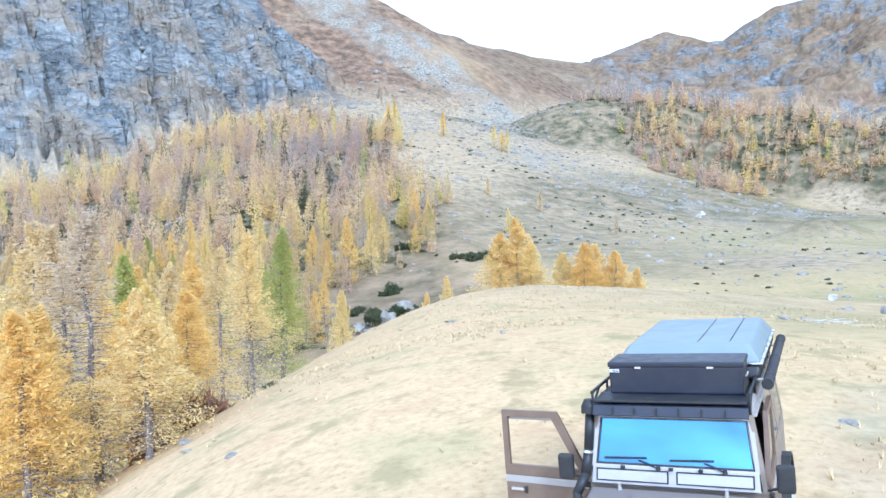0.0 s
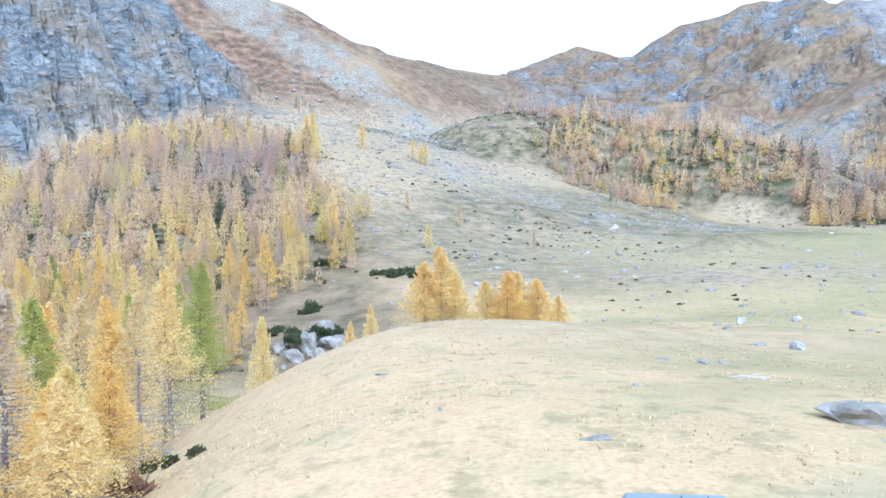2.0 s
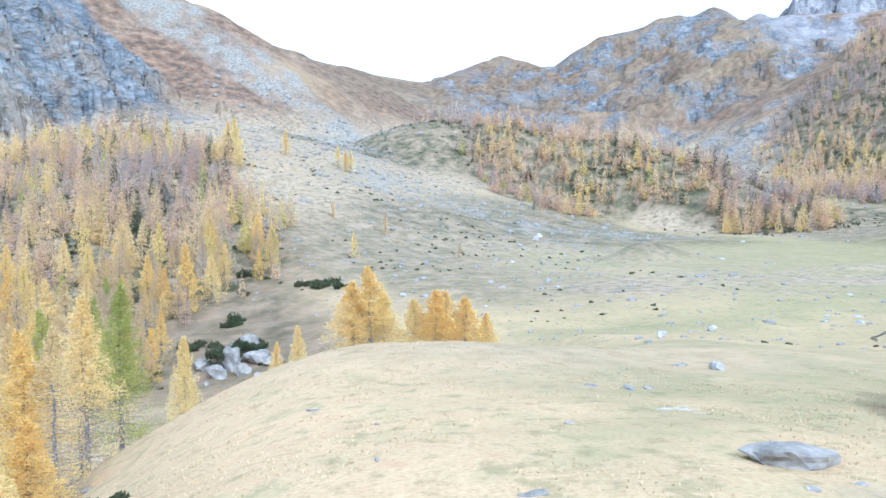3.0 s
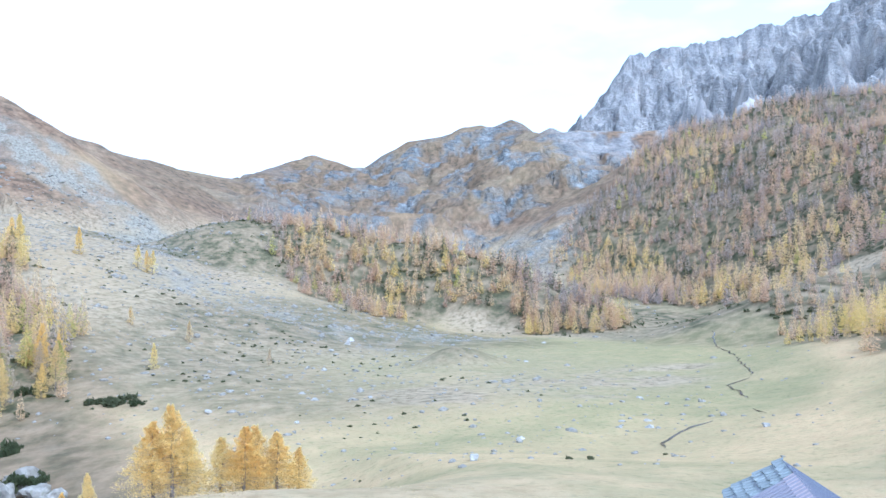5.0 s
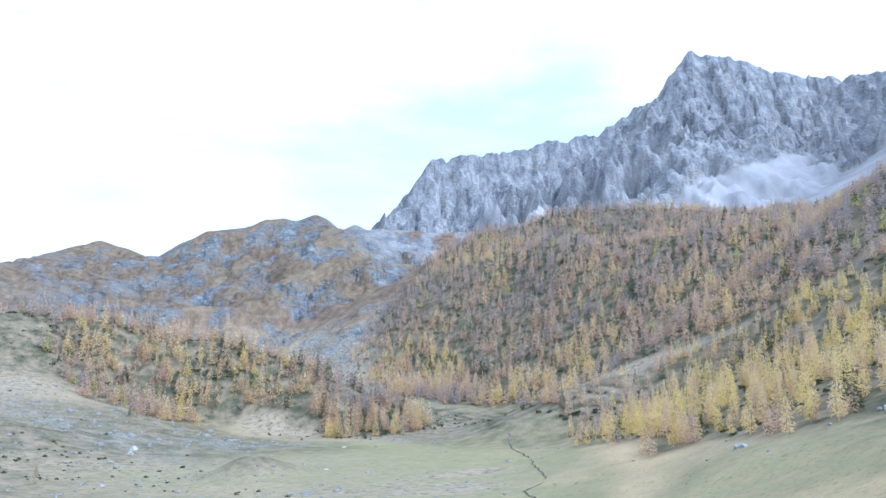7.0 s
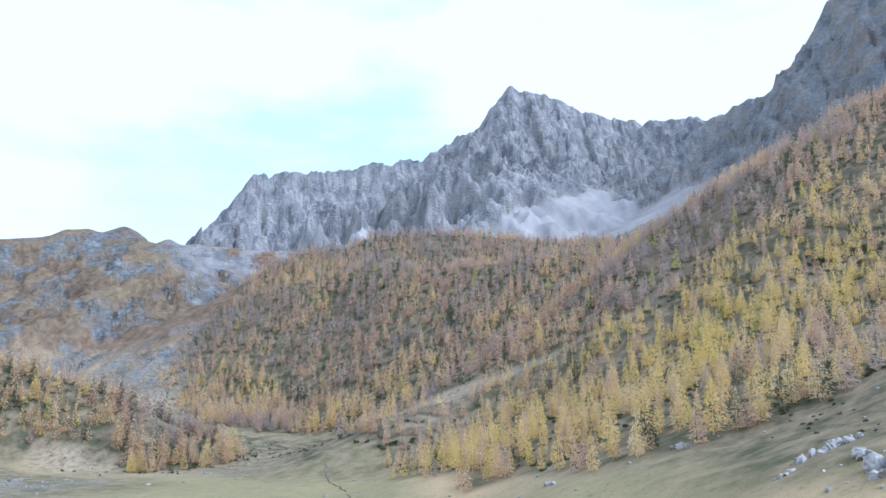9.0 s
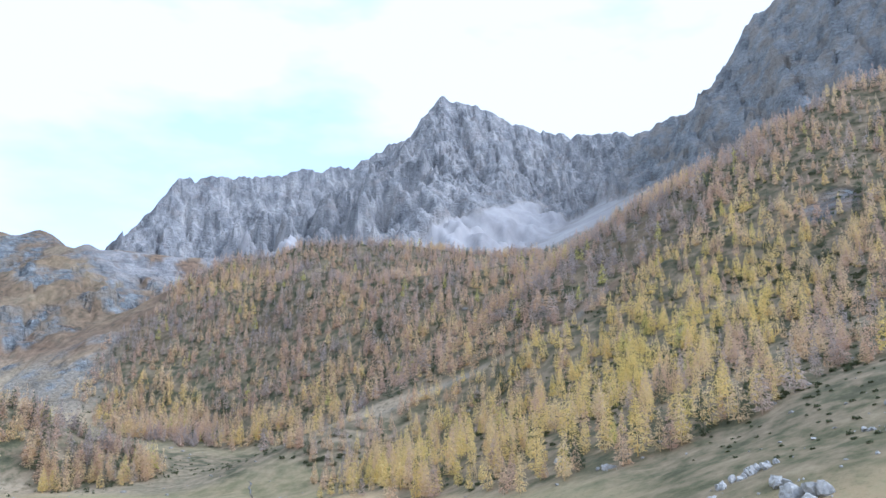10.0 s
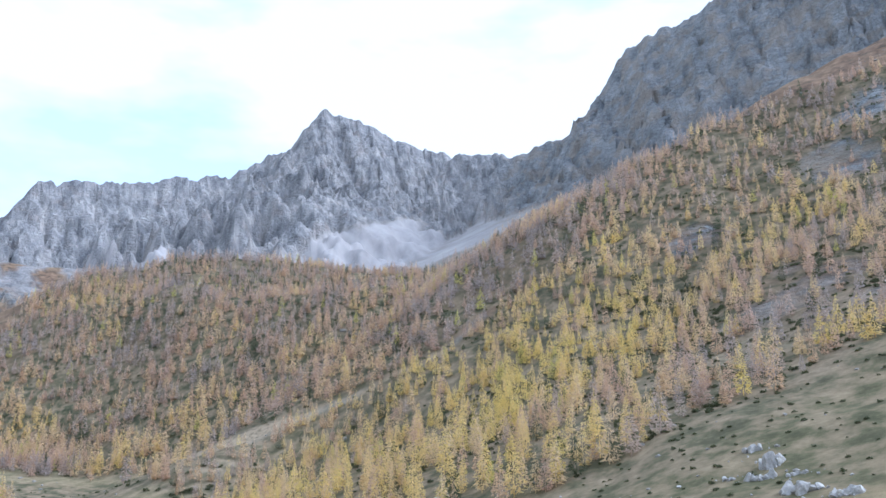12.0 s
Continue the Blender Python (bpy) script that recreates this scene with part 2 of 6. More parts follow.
def land(x, y):
    """Height of the ground, and the cover: rock, scree, heath and green grass."""
    # the spur of pasture where the car stands
    crest = sum(np.interp(y + o, CREST_Y, CREST_Z) for o in (-6, -3, 0, 3, 6)) / 5
    home = crest - .085 * soft(x - 9, 5) - .5 * soft(.08 * y - x - 4.03, 2.7) - .38 * soft(1.72 - .592 * y - x, 1.05) - .5 * soft(-12 - .1 * y - x, 4)
    home = home - .28 * soft(y - 66, 4) * smooth(46, 20, x)
    home = home + .25 * fbm(x, y, 14, 3, 3) * smooth(9, 22, np.hypot(x - 2.5, y - 8)) + .03 * fbm(x, y, 2.2, 9, 3)
    floor = -20 + .09 * soft(x + y - 640, 25) - 10 * smooth(40, -30, x) + 1.2 * fbm(x, y, 90, 5, 3) + .35 * fbm(x, y, 12, 6, 3)
    floor = floor + .1 * soft(x - 120 - .25 * y, 20) * smooth(330, 120, y) - .12 * soft(-y - 30, 20) + 0.02 * soft(-60 - x, 20)
    knoll = 7 * np.exp(-((x - 128) / 15) ** 2 - ((y - 262) / 11) ** 2)
    z = higher(home, floor, 4) + knoll
    spur, spur_d = spine(x, y, SPUR, 25)
    hill, hill_d = spine(x, y, HILL, 22)
    back, back_d = saddle_ridge(x, y, BACK, 12)
    off_crest = smooth(4, 60, back_d)
    mid, mid_d = spine(x, y, MIDDLE, 30)
    bench, _ = spine(x, y, SHOULDER, 25)
    mid = higher(mid, bench, 20)
    right, right_d = spine(x, y, RIGHT, 22)
    bumps = fbm(x, y, 70, 21, 4)
    gullies = crags(x, y, 120, 41, 4)
    z = higher(z, spur + 3 * bumps, 10)
    z = higher(z, hill + 2 * bumps, 8)
    z = higher(z, mid + 7 * bumps * smooth(330, 200, mid_d) + 6 * gullies * smooth(40, 160, mid_d), 16)
    fan = 13 + .25 * (x - 141) - .3 * (y - 28) + .2 * soft(x - 330, 40) + 2.5 * bumps
    z = higher(z, np.where(x > 20, fan, -99), 10)
    yellow, _ = spine(x, y, YELLOW, 12)
    z = higher(z, yellow + 2 * bumps, 8)
    z = higher(z, right + 4 * bumps + 4 * gullies * smooth(30, 120, right_d), 18)
    rough = smooth(-60, 60, x - 90 - .1 * y)
    slabs = crags(x, y, 60, 57, 5)
    knobs, joint = facets(x + 14 * bumps, y + 9 * gullies, 62, 301)
    back_h = back + off_crest * (5 * bumps + (3 + 9 * rough * smooth(20, 120, back_d)) * gullies + 5 * rough * slabs) + smooth(30, 130, back_d) * rough * (13 * knobs - 7 * smooth(.16, 0, joint))
    back_h = ledges(back_h, .3 * x + 8 * bumps, 16, .6 * rough * smooth(15, 60, back_d))
    z_soft = z
    z = higher(z, back_h, 14)
    # rock: the left cliff, and the massif behind with screes at its foot
    cliff, cliff_d = spine(x, y, CLIFF, 3)
    turn, out = np.arctan2(x, y), np.hypot(x, y)
    ribs = crags(turn * 640 + .25 * out, out * .55, 42, 71, 5)
    patch_ = fbm(x, y, 40, 111, 4)
    slab_a, joint_a = facets(turn * 640 + .3 * out + 6 * ribs, out * .62 - .2 * x + 5 * bumps, 30, 311)
    slab_b, joint_b = facets(turn * 640 + .3 * out + 3 * ribs, out * .7 - .2 * x, 11, 321)
    cliff_h = cliff + 7 * ribs + 13 * slab_a - 9 * smooth(.14, 0, joint_a) + 5 * slab_b - 3 * smooth(.2, 0, joint_b) + 8 * bumps - 4
    cliff_h = ledges(cliff_h, .3 * x + 10 * patch_, 15, .6)
    west = x + 62 + (y - 600) * 1.0
    bare = within(x, y, BARE_ROCK)
    rock_cliff = smooth(-7, 7, bare + 9 * patch_)
    z = higher(z, np.where(west < 90, cliff_h, -99), 3)
    loose = 70 * smooth(60, 220, spine(x, y, MASSIF, 2)[1]) * patch_
    mass, mass_d = spine(x + loose, y - .5 * loose, MASSIF, 2, 150, .75)
    wall, wall_d = spine(x, y, WALL, 2, 190, .9)
    towers = crags(turn * 1600 + .22 * out, out * .3, 105, 91, 6)
    plate, seam = facets(turn * 1500 + .45 * out, out * .4 + 12 * bumps, 44, 331)
    fine = crags(x, y, 26, 95, 4)
    edge = np.minimum(mass_d, wall_d)
    teeth = crags(turn * 1500 + .1 * out, out * .3, 17, 99, 3)
    jag = (7 + 25 * smooth(0, 90, edge)) * towers + smooth(6, 60, edge) * (17 * plate - 11 * smooth(.12, 0, seam)) + (5 + 3 * smooth(0, 30, edge)) * fine + 7 * teeth * smooth(160, 40, edge)
    peak_h = np.maximum(mass, wall) + jag * smooth(330, 190, edge) + 2 + smooth(150, 260, edge) * (9 * fbm(turn * 1500, out * .35, 60, 97, 4) + 3 * fine)
    peak_h = ledges(peak_h, .35 * y + 25 * patch_, 42, .55 * smooth(300, 220, edge) * smooth(0, 30, edge))
    rock_far = smooth(-6, 8, peak_h - z)
    z = higher(z, peak_h, 4)
    # covers
    patch = fbm(x, y, 40, 111, 4)
    scar = fbm(x, y, 110, 123, 4)
    az = np.degrees(turn)
    fans = 45 * fbm(turn * 1550, out * .3, 130, 161, 3) + 105 * np.exp(-((az - 65.4) / 3.0) ** 2) - 130 * np.exp(-((az - 55) / 5.0) ** 2) + 45 * np.exp(-((az - 43) / 4) ** 2) - 60 * smooth(70, 74, az)
    rock = np.maximum(rock_cliff, rock_far * smooth(336, 300, edge + fans + 16 * patch))
    on_back = smooth(-4, 4, back_h - z_soft)
    rock = np.maximum(rock, on_back * rough * smooth(-.15, .35, slabs + .5 * patch - .2) * .9)
    for cx, cy, size in ((546, -47, 34), (600, -75, 30), (322, -6, 22), (290, -28, 20), (345, -22, 15), (372, -4, 13), (258, -26, 8), (470, 40, 14)):
        rock = np.maximum(rock, .95 * smooth(size, size * .5, np.hypot(x - cx, y - cy) + 9 * patch + 5 * towers))
    flank = y - .95 * x - 160
    rock = np.maximum(rock, .9 * smooth(10, 110, flank) * smooth(330, 240, flank) * smooth(-.25, .25, slabs + .4 * patch) * smooth(300, 340, x) * smooth(0, 20, z) * smooth(900, 840, out))
    scree = rock_far * smooth(300, 336, edge + fans + 16 * patch)
    scree = np.maximum(scree, (.85 + .2 * patch) * smooth(985, 1060, out) * smooth(44, 50, az) * (1 - rock))
    run = near_line(x, y, [(58, 672), (50, 600), (48, 475), (54, 436), (80, 400), (100, 362), (124, 338), (170, 356)]) + 16 * patch
    scree = np.maximum(scree, smooth(38, 6, run) * (.12 + .5 * smooth(-.1, .5, fbm(x, y, 14, 141, 3))))
    run = near_line(x, y, [(-170, 860), (-95, 782), (-35, 746), (12, 712), (45, 684), (66, 670)]) + 14 * patch
    scree = np.maximum(scree, smooth(40, 20, run) * (.3 + .6 * smooth(-.45, .3, fbm(x, y, 13, 145, 3))))
    scree = np.maximum(scree, .55 * smooth(-75, -10, bare) * smooth(-150, -190, x) * smooth(-.4, .4, fbm(x, y, 20, 147, 3)))
    heath = np.maximum(smooth(6, 40, z) * smooth(-.7, .5, scar + .6), smooth(-.2, .6, scar) * smooth(-12, 0, z))
    heath = np.maximum(heath, .85 * smooth(14, -12, x + .135 * (y - 240)) * smooth(112, 150, y + .3 * x))
    heath = np.maximum(heath, .9 * smooth(80, 52, hill_d + 8 * patch))
    foot = (x - 175) * .8 - .12 * y - np.maximum(0, 20 - y) * 1.1 + 6 + 6 * patch
    heath = heath * np.where((x > 90) & (y < 170), smooth(-25, 12, foot), 1)
    heath = np.maximum(heath, .62 * smooth(3, 24, z + 4 * patch) * smooth(170, 250, x) * smooth(-15, 10, foot))
    heath = np.maximum(heath, (.85 + .2 * patch) * smooth(210, 110, spur_d) * smooth(-24, -17, z) * smooth(150, 190, y))
    heath = np.maximum(heath, (.1 + .15 * patch) * smooth(95, 125, x) * smooth(3, 9, z) * smooth(240, 180, out) * smooth(120, 90, y))
    heath = np.maximum(heath, .45 * smooth(225, 285, x) * smooth(240, 300, y) * smooth(-17, -8, z))
    bog = near_line(x, y, [(81, 190), (120, 192), (152, 200), (197, 210)]) + 12 * patch
    heath = np.maximum(heath, .95 * smooth(24, 8, bog) * smooth(-.6, .3, fbm(x, y, 22, 151, 3)))
    slope = np.where((x > 90) & (y < 170), smooth(-15, 10, foot), 1) * (1 - .35 * smooth(70, 20, x) * smooth(470, 540, y) * smooth(900, 820, y))
    heath = np.maximum(heath, (.9 + .15 * patch) * smooth(12, 34, z) * slope)
    heath = np.clip(np.maximum(heath, .8 * smooth(.3, .7, knoll / 9)), 0, 1)
    scree = np.maximum(scree, .6 * smooth(7, 2, near_line(x, y, TRACK) + 4 * patch) * smooth(-.4, .3, patch))
    scree = np.maximum(scree, .28 * smooth(2.6, 1.0, near_line(x, y, [(6, -6), (6.6, 4), (7.2, 9), (9.5, 13), (15, 17)]) + .7 * fbm(x, y, 3, 171, 3)))
    lawn = .55 + .45 * smooth(-.4, .5, fbm(x, y, 55, 131, 3))
    green = lawn * smooth(-13, -17.5, z - 4 * smooth(90, 200, x)) * smooth(10, 60, x)
    green = np.maximum(green, smooth(150, 90, np.hypot(x, y)) * smooth(0, 22, x - .1 * y + 4) * (.35 + .5 * smooth(-.5, .6, fbm(x, y, 11, 181, 3))))
    green = np.maximum(green, .9 * smooth(100, 130, x) * smooth(-15, -8, z) * smooth(260, 170, np.hypot(x, y)))
    green = np.maximum(green, .5 * smooth(220, 120, spur_d) * smooth(-28, -18, z) * smooth(150, 230, y) * smooth(-5, 25, x))
    green = np.maximum(green, .9 * smooth(200, 250, x) * smooth(215, 250, y) * smooth(14, -2, z))
    return z, rock, scree, heath, green



def woods(x, y, made=None):
    """How thickly larches grow at a place (0 to 1), how golden they are, and how tall."""
    z, rock, scree, heath, green = made or land(x, y)
    r = np.hypot(x, y)
    clump = fbm(x, y, 34, 203, 3)
    gaps = fbm(x, y, 90, 211, 3)
    left = smooth(-6, 6, within(x, y, LEFT_WOOD) + 6 * clump) * smooth(.3, .05, rock) * smooth(-.9, -.2, gaps + .35 * clump + .25)
    tongue = np.hypot(x - 206, y - 416)
    hill = smooth(-6, 6, within(x, y, HILL_WOOD) + 5 * clump) * smooth(-.7, 0, gaps + .5 * clump + .5) * (.12 + .88 * smooth(88, 135, x + .25 * (y - 540) + 20 * clump)) * smooth(14, 24, tongue + 4 * clump)
    mid = smooth(-10, 3, within(x, y, MID_WOOD) + 6 * clump) * smooth(1100, 1000, r) * (.5 + .5 * smooth(-.9, .1, gaps + .5 * clump + .55))
    fan = smooth(-10, 4, within(x, y, FAN_WOOD) + 6 * clump) * (.3 + .7 * smooth(-1.0, -.1, gaps + .5 * clump + .4)) * smooth(900, 780, r)
    thick = np.clip(1.1 * left + hill * .9 + mid * .95 + .76 * fan, 0, 1) * (1 - .8 * rock) * (1 - .7 * scree)
    # hill larches beyond x = 225 get duller tints, shading put into their colour
    gold = .52 * fan + .06 * mid + .34 * left + (.2 - .32 * smooth(225, 270, x)) * hill + .22 * clump + .25 * gaps - .4 * fan * smooth(70, 170, z) + .14 * mid * smooth(90, 20, z)
    return z, thick, gold, left, fan


# ---- materials ----
def material(name, rough=0.9, metal=0.0):
    m = bpy.data.materials.new(name)
    m.use_nodes = True
    n, l = m.node_tree.nodes, m.node_tree.links
    b = n["Principled BSDF"]
    b.inputs["Roughness"].default_value, b.inputs["Metallic"].default_value = rough, metal
    return m, n, l, b


def noise_node(n, l, scale, detail=4, rough=0.55, source="Object", stretch=None):
    tc = n.new("ShaderNodeTexCoord")
    t = n.new("ShaderNodeTexNoise")
    t.inputs["Scale"].default_value, t.inputs["Detail"].default_value, t.inputs["Roughness"].default_value = scale, detail, rough
    if stretch:
        mp = n.new("ShaderNodeMapping")
        mp.inputs["Scale"].default_value = stretch
        l.new(tc.outputs[source], mp.inputs[0])
        l.new(mp.outputs[0], t.inputs["Vector"])
    else:
        l.new(tc.outputs[source], t.inputs["Vector"])
    return t.outputs["Fac"]


def ramp(n, l, value, stops):
    r = n.new("ShaderNodeValToRGB")
    while len(r.color_ramp.elements) < len(stops):
        r.color_ramp.elements.new(0.5)
    for e, (p, c) in zip(r.color_ramp.elements, stops):
        e.position, e.color = p, (*c, 1)
    l.new(value, r.inputs[0])
    return r.outputs[0]


def blend(n, l, fac, a, b, mode="MIX"):
    x = n.new("ShaderNodeMix")
    x.data_type, x.blend_type = "RGBA", mode
    for sock, v in ((0, fac), (6, a), (7, b)):
        if isinstance(v, (int, float)):
            x.inputs[sock].default_value = v
        elif isinstance(v, tuple):
            x.inputs[sock].default_value = (*v, 1)
        else:
            l.new(v, x.inputs[sock])
    return x.outputs[2]


def bump(n, l, b, height, strength, distance):
    k = n.new("ShaderNodeBump")
    k.inputs["Strength"].default_value, k.inputs["Distance"].default_value = strength, distance
    l.new(height, k.inputs["Height"])
    l.new(k.outputs[0], b.inputs["Normal"])


def math_node(n, l, op, a, b):
    k = n.new("ShaderNodeMath")
    k.operation, k.use_clamp = op, True
    for i, v in enumerate((a, b)):
        if isinstance(v, (int, float)):
            k.inputs[i].default_value = v
        else:
            l.new(v, k.inputs[i])
    return k.outputs[0]


def ground_material():
    m, n, l, b = material("mountain_ground", 0.95)
    b.inputs["Specular IOR Level"].default_value = 0.1
    at = n.new("ShaderNodeAttribute")
    at.attribute_name = "cover"
    sep = n.new("ShaderNodeSeparateColor")
    l.new(at.outputs["Color"], sep.inputs[0])
    rock, scree, heath, green = sep.outputs[0], sep.outputs[1], sep.outputs[2], at.outputs["Alpha"]
    tuft = noise_node(n, l, 5.5, 6, 0.7)
    patches = noise_node(n, l, 0.45, 5, 0.6)
    tuft_big = noise_node(n, l, 0.16, 5, 0.6)
    tiny = noise_node(n, l, 14, 4, 0.7)
    straw = ramp(n, l, tuft, [(0.3, (0.36, 0.245, 0.13)), (0.45, (0.54, 0.38, 0.21)), (0.7, (0.64, 0.47, 0.285))])
    straw = blend(n, l, ramp(n, l, patches, [(0.35, (0.55, 0.55, 0.55)), (0.5, (0, 0, 0))]), straw, (0.43, 0.36, 0.19))
    straw = blend(n, l, ramp(n, l, patches, [(0.56, (0, 0, 0)), (0.7, (0.5, 0.5, 0.5))]), straw, (0.47, 0.29, 0.165))
    grass = ramp(n, l, tuft_big, [(0.3, (0.26, 0.23, 0.12)), (0.48, (0.19, 0.20, 0.095)), (0.7, (0.13, 0.16, 0.075))])
    grass = blend(n, l, 0.3, grass, straw)
    field = blend(n, l, green, blend(n, l, math_node(n, l, "MULTIPLY", tuft_big, 0.45), straw, grass), grass)
    specks = ramp(n, l, noise_node(n, l, 0.9, 6, 0.65), [(0.36, (0.42, 0.45, 0.40)), (0.47, (1, 1, 1))])
    field = blend(n, l, 0.4, field, specks, "MULTIPLY")
    brown = ramp(n, l, noise_node(n, l, 0.35, 6, 0.7), [(0.3, (0.075, 0.075, 0.047)), (0.41, (0.23, 0.19, 0.122)), (0.53, (0.37, 0.30, 0.20)), (0.72, (0.47, 0.40, 0.28))])
    alpine = n.new("ShaderNodeAttribute")
    alpine.attribute_name = "russet"
    russet = math_node(n, l, "MULTIPLY", ramp(n, l, noise_node(n, l, 0.012, 5, 0.6), [(0.34, (0.55, 0.55, 0.55)), (0.50, (1, 1, 1))]), alpine.outputs["Fac"])
    brown = blend(n, l, math_node(n, l, "MULTIPLY", russet, 0.95), brown, ramp(n, l, noise_node(n, l, 0.12, 6, 0.65), [(0.36, (0.075, 0.058, 0.042)), (0.52, (0.185, 0.120, 0.078)), (0.68, (0.29, 0.20, 0.13))]))
    field = blend(n, l, heath, field, brown)
    under = n.new("ShaderNodeAttribute")
    under.attribute_name = "brush"
    brush = ramp(n, l, noise_node(n, l, 0.13, 7, 0.65), [(0.36, (0.035, 0.044, 0.024)), (0.45, (0.092, 0.092, 0.05)), (0.55, (0.20, 0.158, 0.10)), (0.70, (0.31, 0.25, 0.16))])
    field = blend(n, l, under.outputs["Fac"], field, brush)
    stones = ramp(n, l, noise_node(n, l, 0.5, 8, 0.75), [(0.34, (0.09, 0.086, 0.066)), (0.5, (0.255, 0.24, 0.195)), (0.68, (0.41, 0.39, 0.335))])
    cracks = math_node(n, l, "ADD", math_node(n, l, "MULTIPLY", noise_node(n, l, 0.022, 7, 0.6, stretch=(1, 1, 1.3)), 0.55), math_node(n, l, "MULTIPLY", noise_node(n, l, 0.12, 7, 0.65, stretch=(1, 1, 1.6)), 0.45))
    stone = ramp(n, l, cracks, [(0.36, (0.075, 0.084, 0.092)), (0.43, (0.175, 0.195, 0.205)), (0.50, (0.255, 0.28, 0.285)), (0.58, (0.35, 0.37, 0.365)), (0.68, (0.42, 0.42, 0.40))])
    edge = n.new("ShaderNodeTexVoronoi")
    edge.feature = "DISTANCE_TO_EDGE"
    edge.inputs["Scale"].default_value, edge.inputs["Detail"].default_value, edge.inputs["Roughness"].default_value = 0.07, 2, 0.6
    place, warp = n.new("ShaderNodeTexCoord"), n.new("ShaderNodeVectorMath")
    turned = n.new("ShaderNodeMapping")
    turned.inputs["Rotation"].default_value, turned.inputs["Scale"].default_value = (0.5, 0.35, 0.4), (1, 1, 2.2)
    wob = n.new("ShaderNodeTexNoise")
    wob.inputs["Scale"].default_value, wob.inputs["Detail"].default_value = 0.08, 5
    push = n.new("ShaderNodeVectorMath")
    push.operation, warp.operation = "SCALE", "ADD"
    push.inputs["Scale"].default_value = 14
    l.new(place.outputs["Object"], wob.inputs["Vector"])
    l.new(wob.outputs["Color"], push.inputs[0])
    l.new(push.outputs[0], warp.inputs[0])
    l.new(place.outputs["Object"], warp.inputs[1])
    l.new(warp.outputs[0], turned.inputs[0])
    l.new(turned.outputs[0], edge.inputs["Vector"])
    block_edge = ramp(n, l, edge.outputs["Distance"], [(0.0, (0.25, 0.25, 0.27)), (0.10, (0.85, 0.85, 0.85)), (0.4, (1, 1, 1))])
    stone = blend(n, l, 0.4, stone, block_edge, "MULTIPLY")
    grit = ramp(n, l, noise_node(n, l, 0.4, 8, 0.75, stretch=(1, 1, 0.5)), [(0.36, (0.52, 0.52, 0.52)), (0.52, (1, 1, 1))])
    stone = blend(n, l, 0.5, stone, grit, "MULTIPLY")
    beds = ramp(n, l, noise_node(n, l, 0.05, 7, 0.7, stretch=(1, 1, 5)), [(0.40, (0.45, 0.45, 0.46)), (0.47, (1, 1, 1))])
    stone = blend(n, l, 0.55, stone, beds, "MULTIPLY")
    rust = noise_node(n, l, 0.03, 5, 0.6)
    stone = blend(n, l, math_node(n, l, "MULTIPLY", ramp(n, l, rust, [(0.47, (0, 0, 0)), (0.58, (1, 1, 1))]), 0.6), stone, (0.27, 0.215, 0.145))
    face = n.new("ShaderNodeNewGeometry")
    up = n.new("ShaderNodeSeparateXYZ")
    l.new(face.outputs["Normal"], up.inputs[0])
    shelf = math_node(n, l, "ADD", up.outputs["Z"], math_node(n, l, "MULTIPLY", math_node(n, l, "SUBTRACT", noise_node(n, l, 0.09, 6, 0.65), 0.2), 0.5))
    stone = blend(n, l, math_node(n, l, "MULTIPLY", ramp(n, l, shelf, [(0.90, (0, 0, 0)), (0.99, (1, 1, 1))]), 0.6), stone, brown)
    c = blend(n, l, scree, field, stones)
    lime = n.new("ShaderNodeAttribute")
    lime.attribute_name = "limestone"
    streak = noise_node(n, l, 0.03, 8, 0.68, stretch=(1, 1, 0.28))
    pale = ramp(n, l, streak, [(0.32, (0.175, 0.178, 0.184)), (0.44, (0.32, 0.318, 0.312)), (0.54, (0.42, 0.408, 0.39)), (0.66, (0.52, 0.492, 0.458))])
    seams = n.new("ShaderNodeTexVoronoi")
    seams.feature = "DISTANCE_TO_EDGE"
    seams.inputs["Scale"].default_value, seams.inputs["Detail"].default_value, seams.inputs["Roughness"].default_value = 0.03, 3, 0.65
    slanted = n.new("ShaderNodeMapping")
    slanted.inputs["Rotation"].default_value, slanted.inputs["Scale"].default_value = (0.35, -0.5, 0.2), (1, 1, 0.5)
    l.new(warp.outputs[0], slanted.inputs[0])
    l.new(slanted.outputs[0], seams.inputs["Vector"])
    pale = blend(n, l, 0.45, pale, ramp(n, l, seams.outputs["Distance"], [(0.0, (0.3, 0.31, 0.34)), (0.09, (0.9, 0.9, 0.9)), (0.3, (1, 1, 1))]), "MULTIPLY")
    pale = blend(n, l, 0.45, pale, grit, "MULTIPLY")
    pale = blend(n, l, math_node(n, l, "MULTIPLY", ramp(n, l, rust, [(0.55, (0, 0, 0)), (0.7, (1, 1, 1))]), 0.35), pale, (0.31, 0.25, 0.21))
    gravel = ramp(n, l, noise_node(n, l, 0.02, 7, 0.6, stretch=(1, 1, 0.4)), [(0.35, (0.30, 0.285, 0.275)), (0.5, (0.385, 0.365, 0.35)), (0.7, (0.45, 0.425, 0.405))])
    pale_scree = blend(n, l, scree, c, gravel)
    c = blend(n, l, rock, blend(n, l, lime.outputs["Fac"], c, pale_scree), blend(n, l, lime.outputs["Fac"], stone, pale))
    l.new(c, b.inputs["Base Color"])
    rel = math_node(n, l, "ADD", math_node(n, l, "MULTIPLY", tuft, 0.5), math_node(n, l, "MULTIPLY", tiny, 0.2))
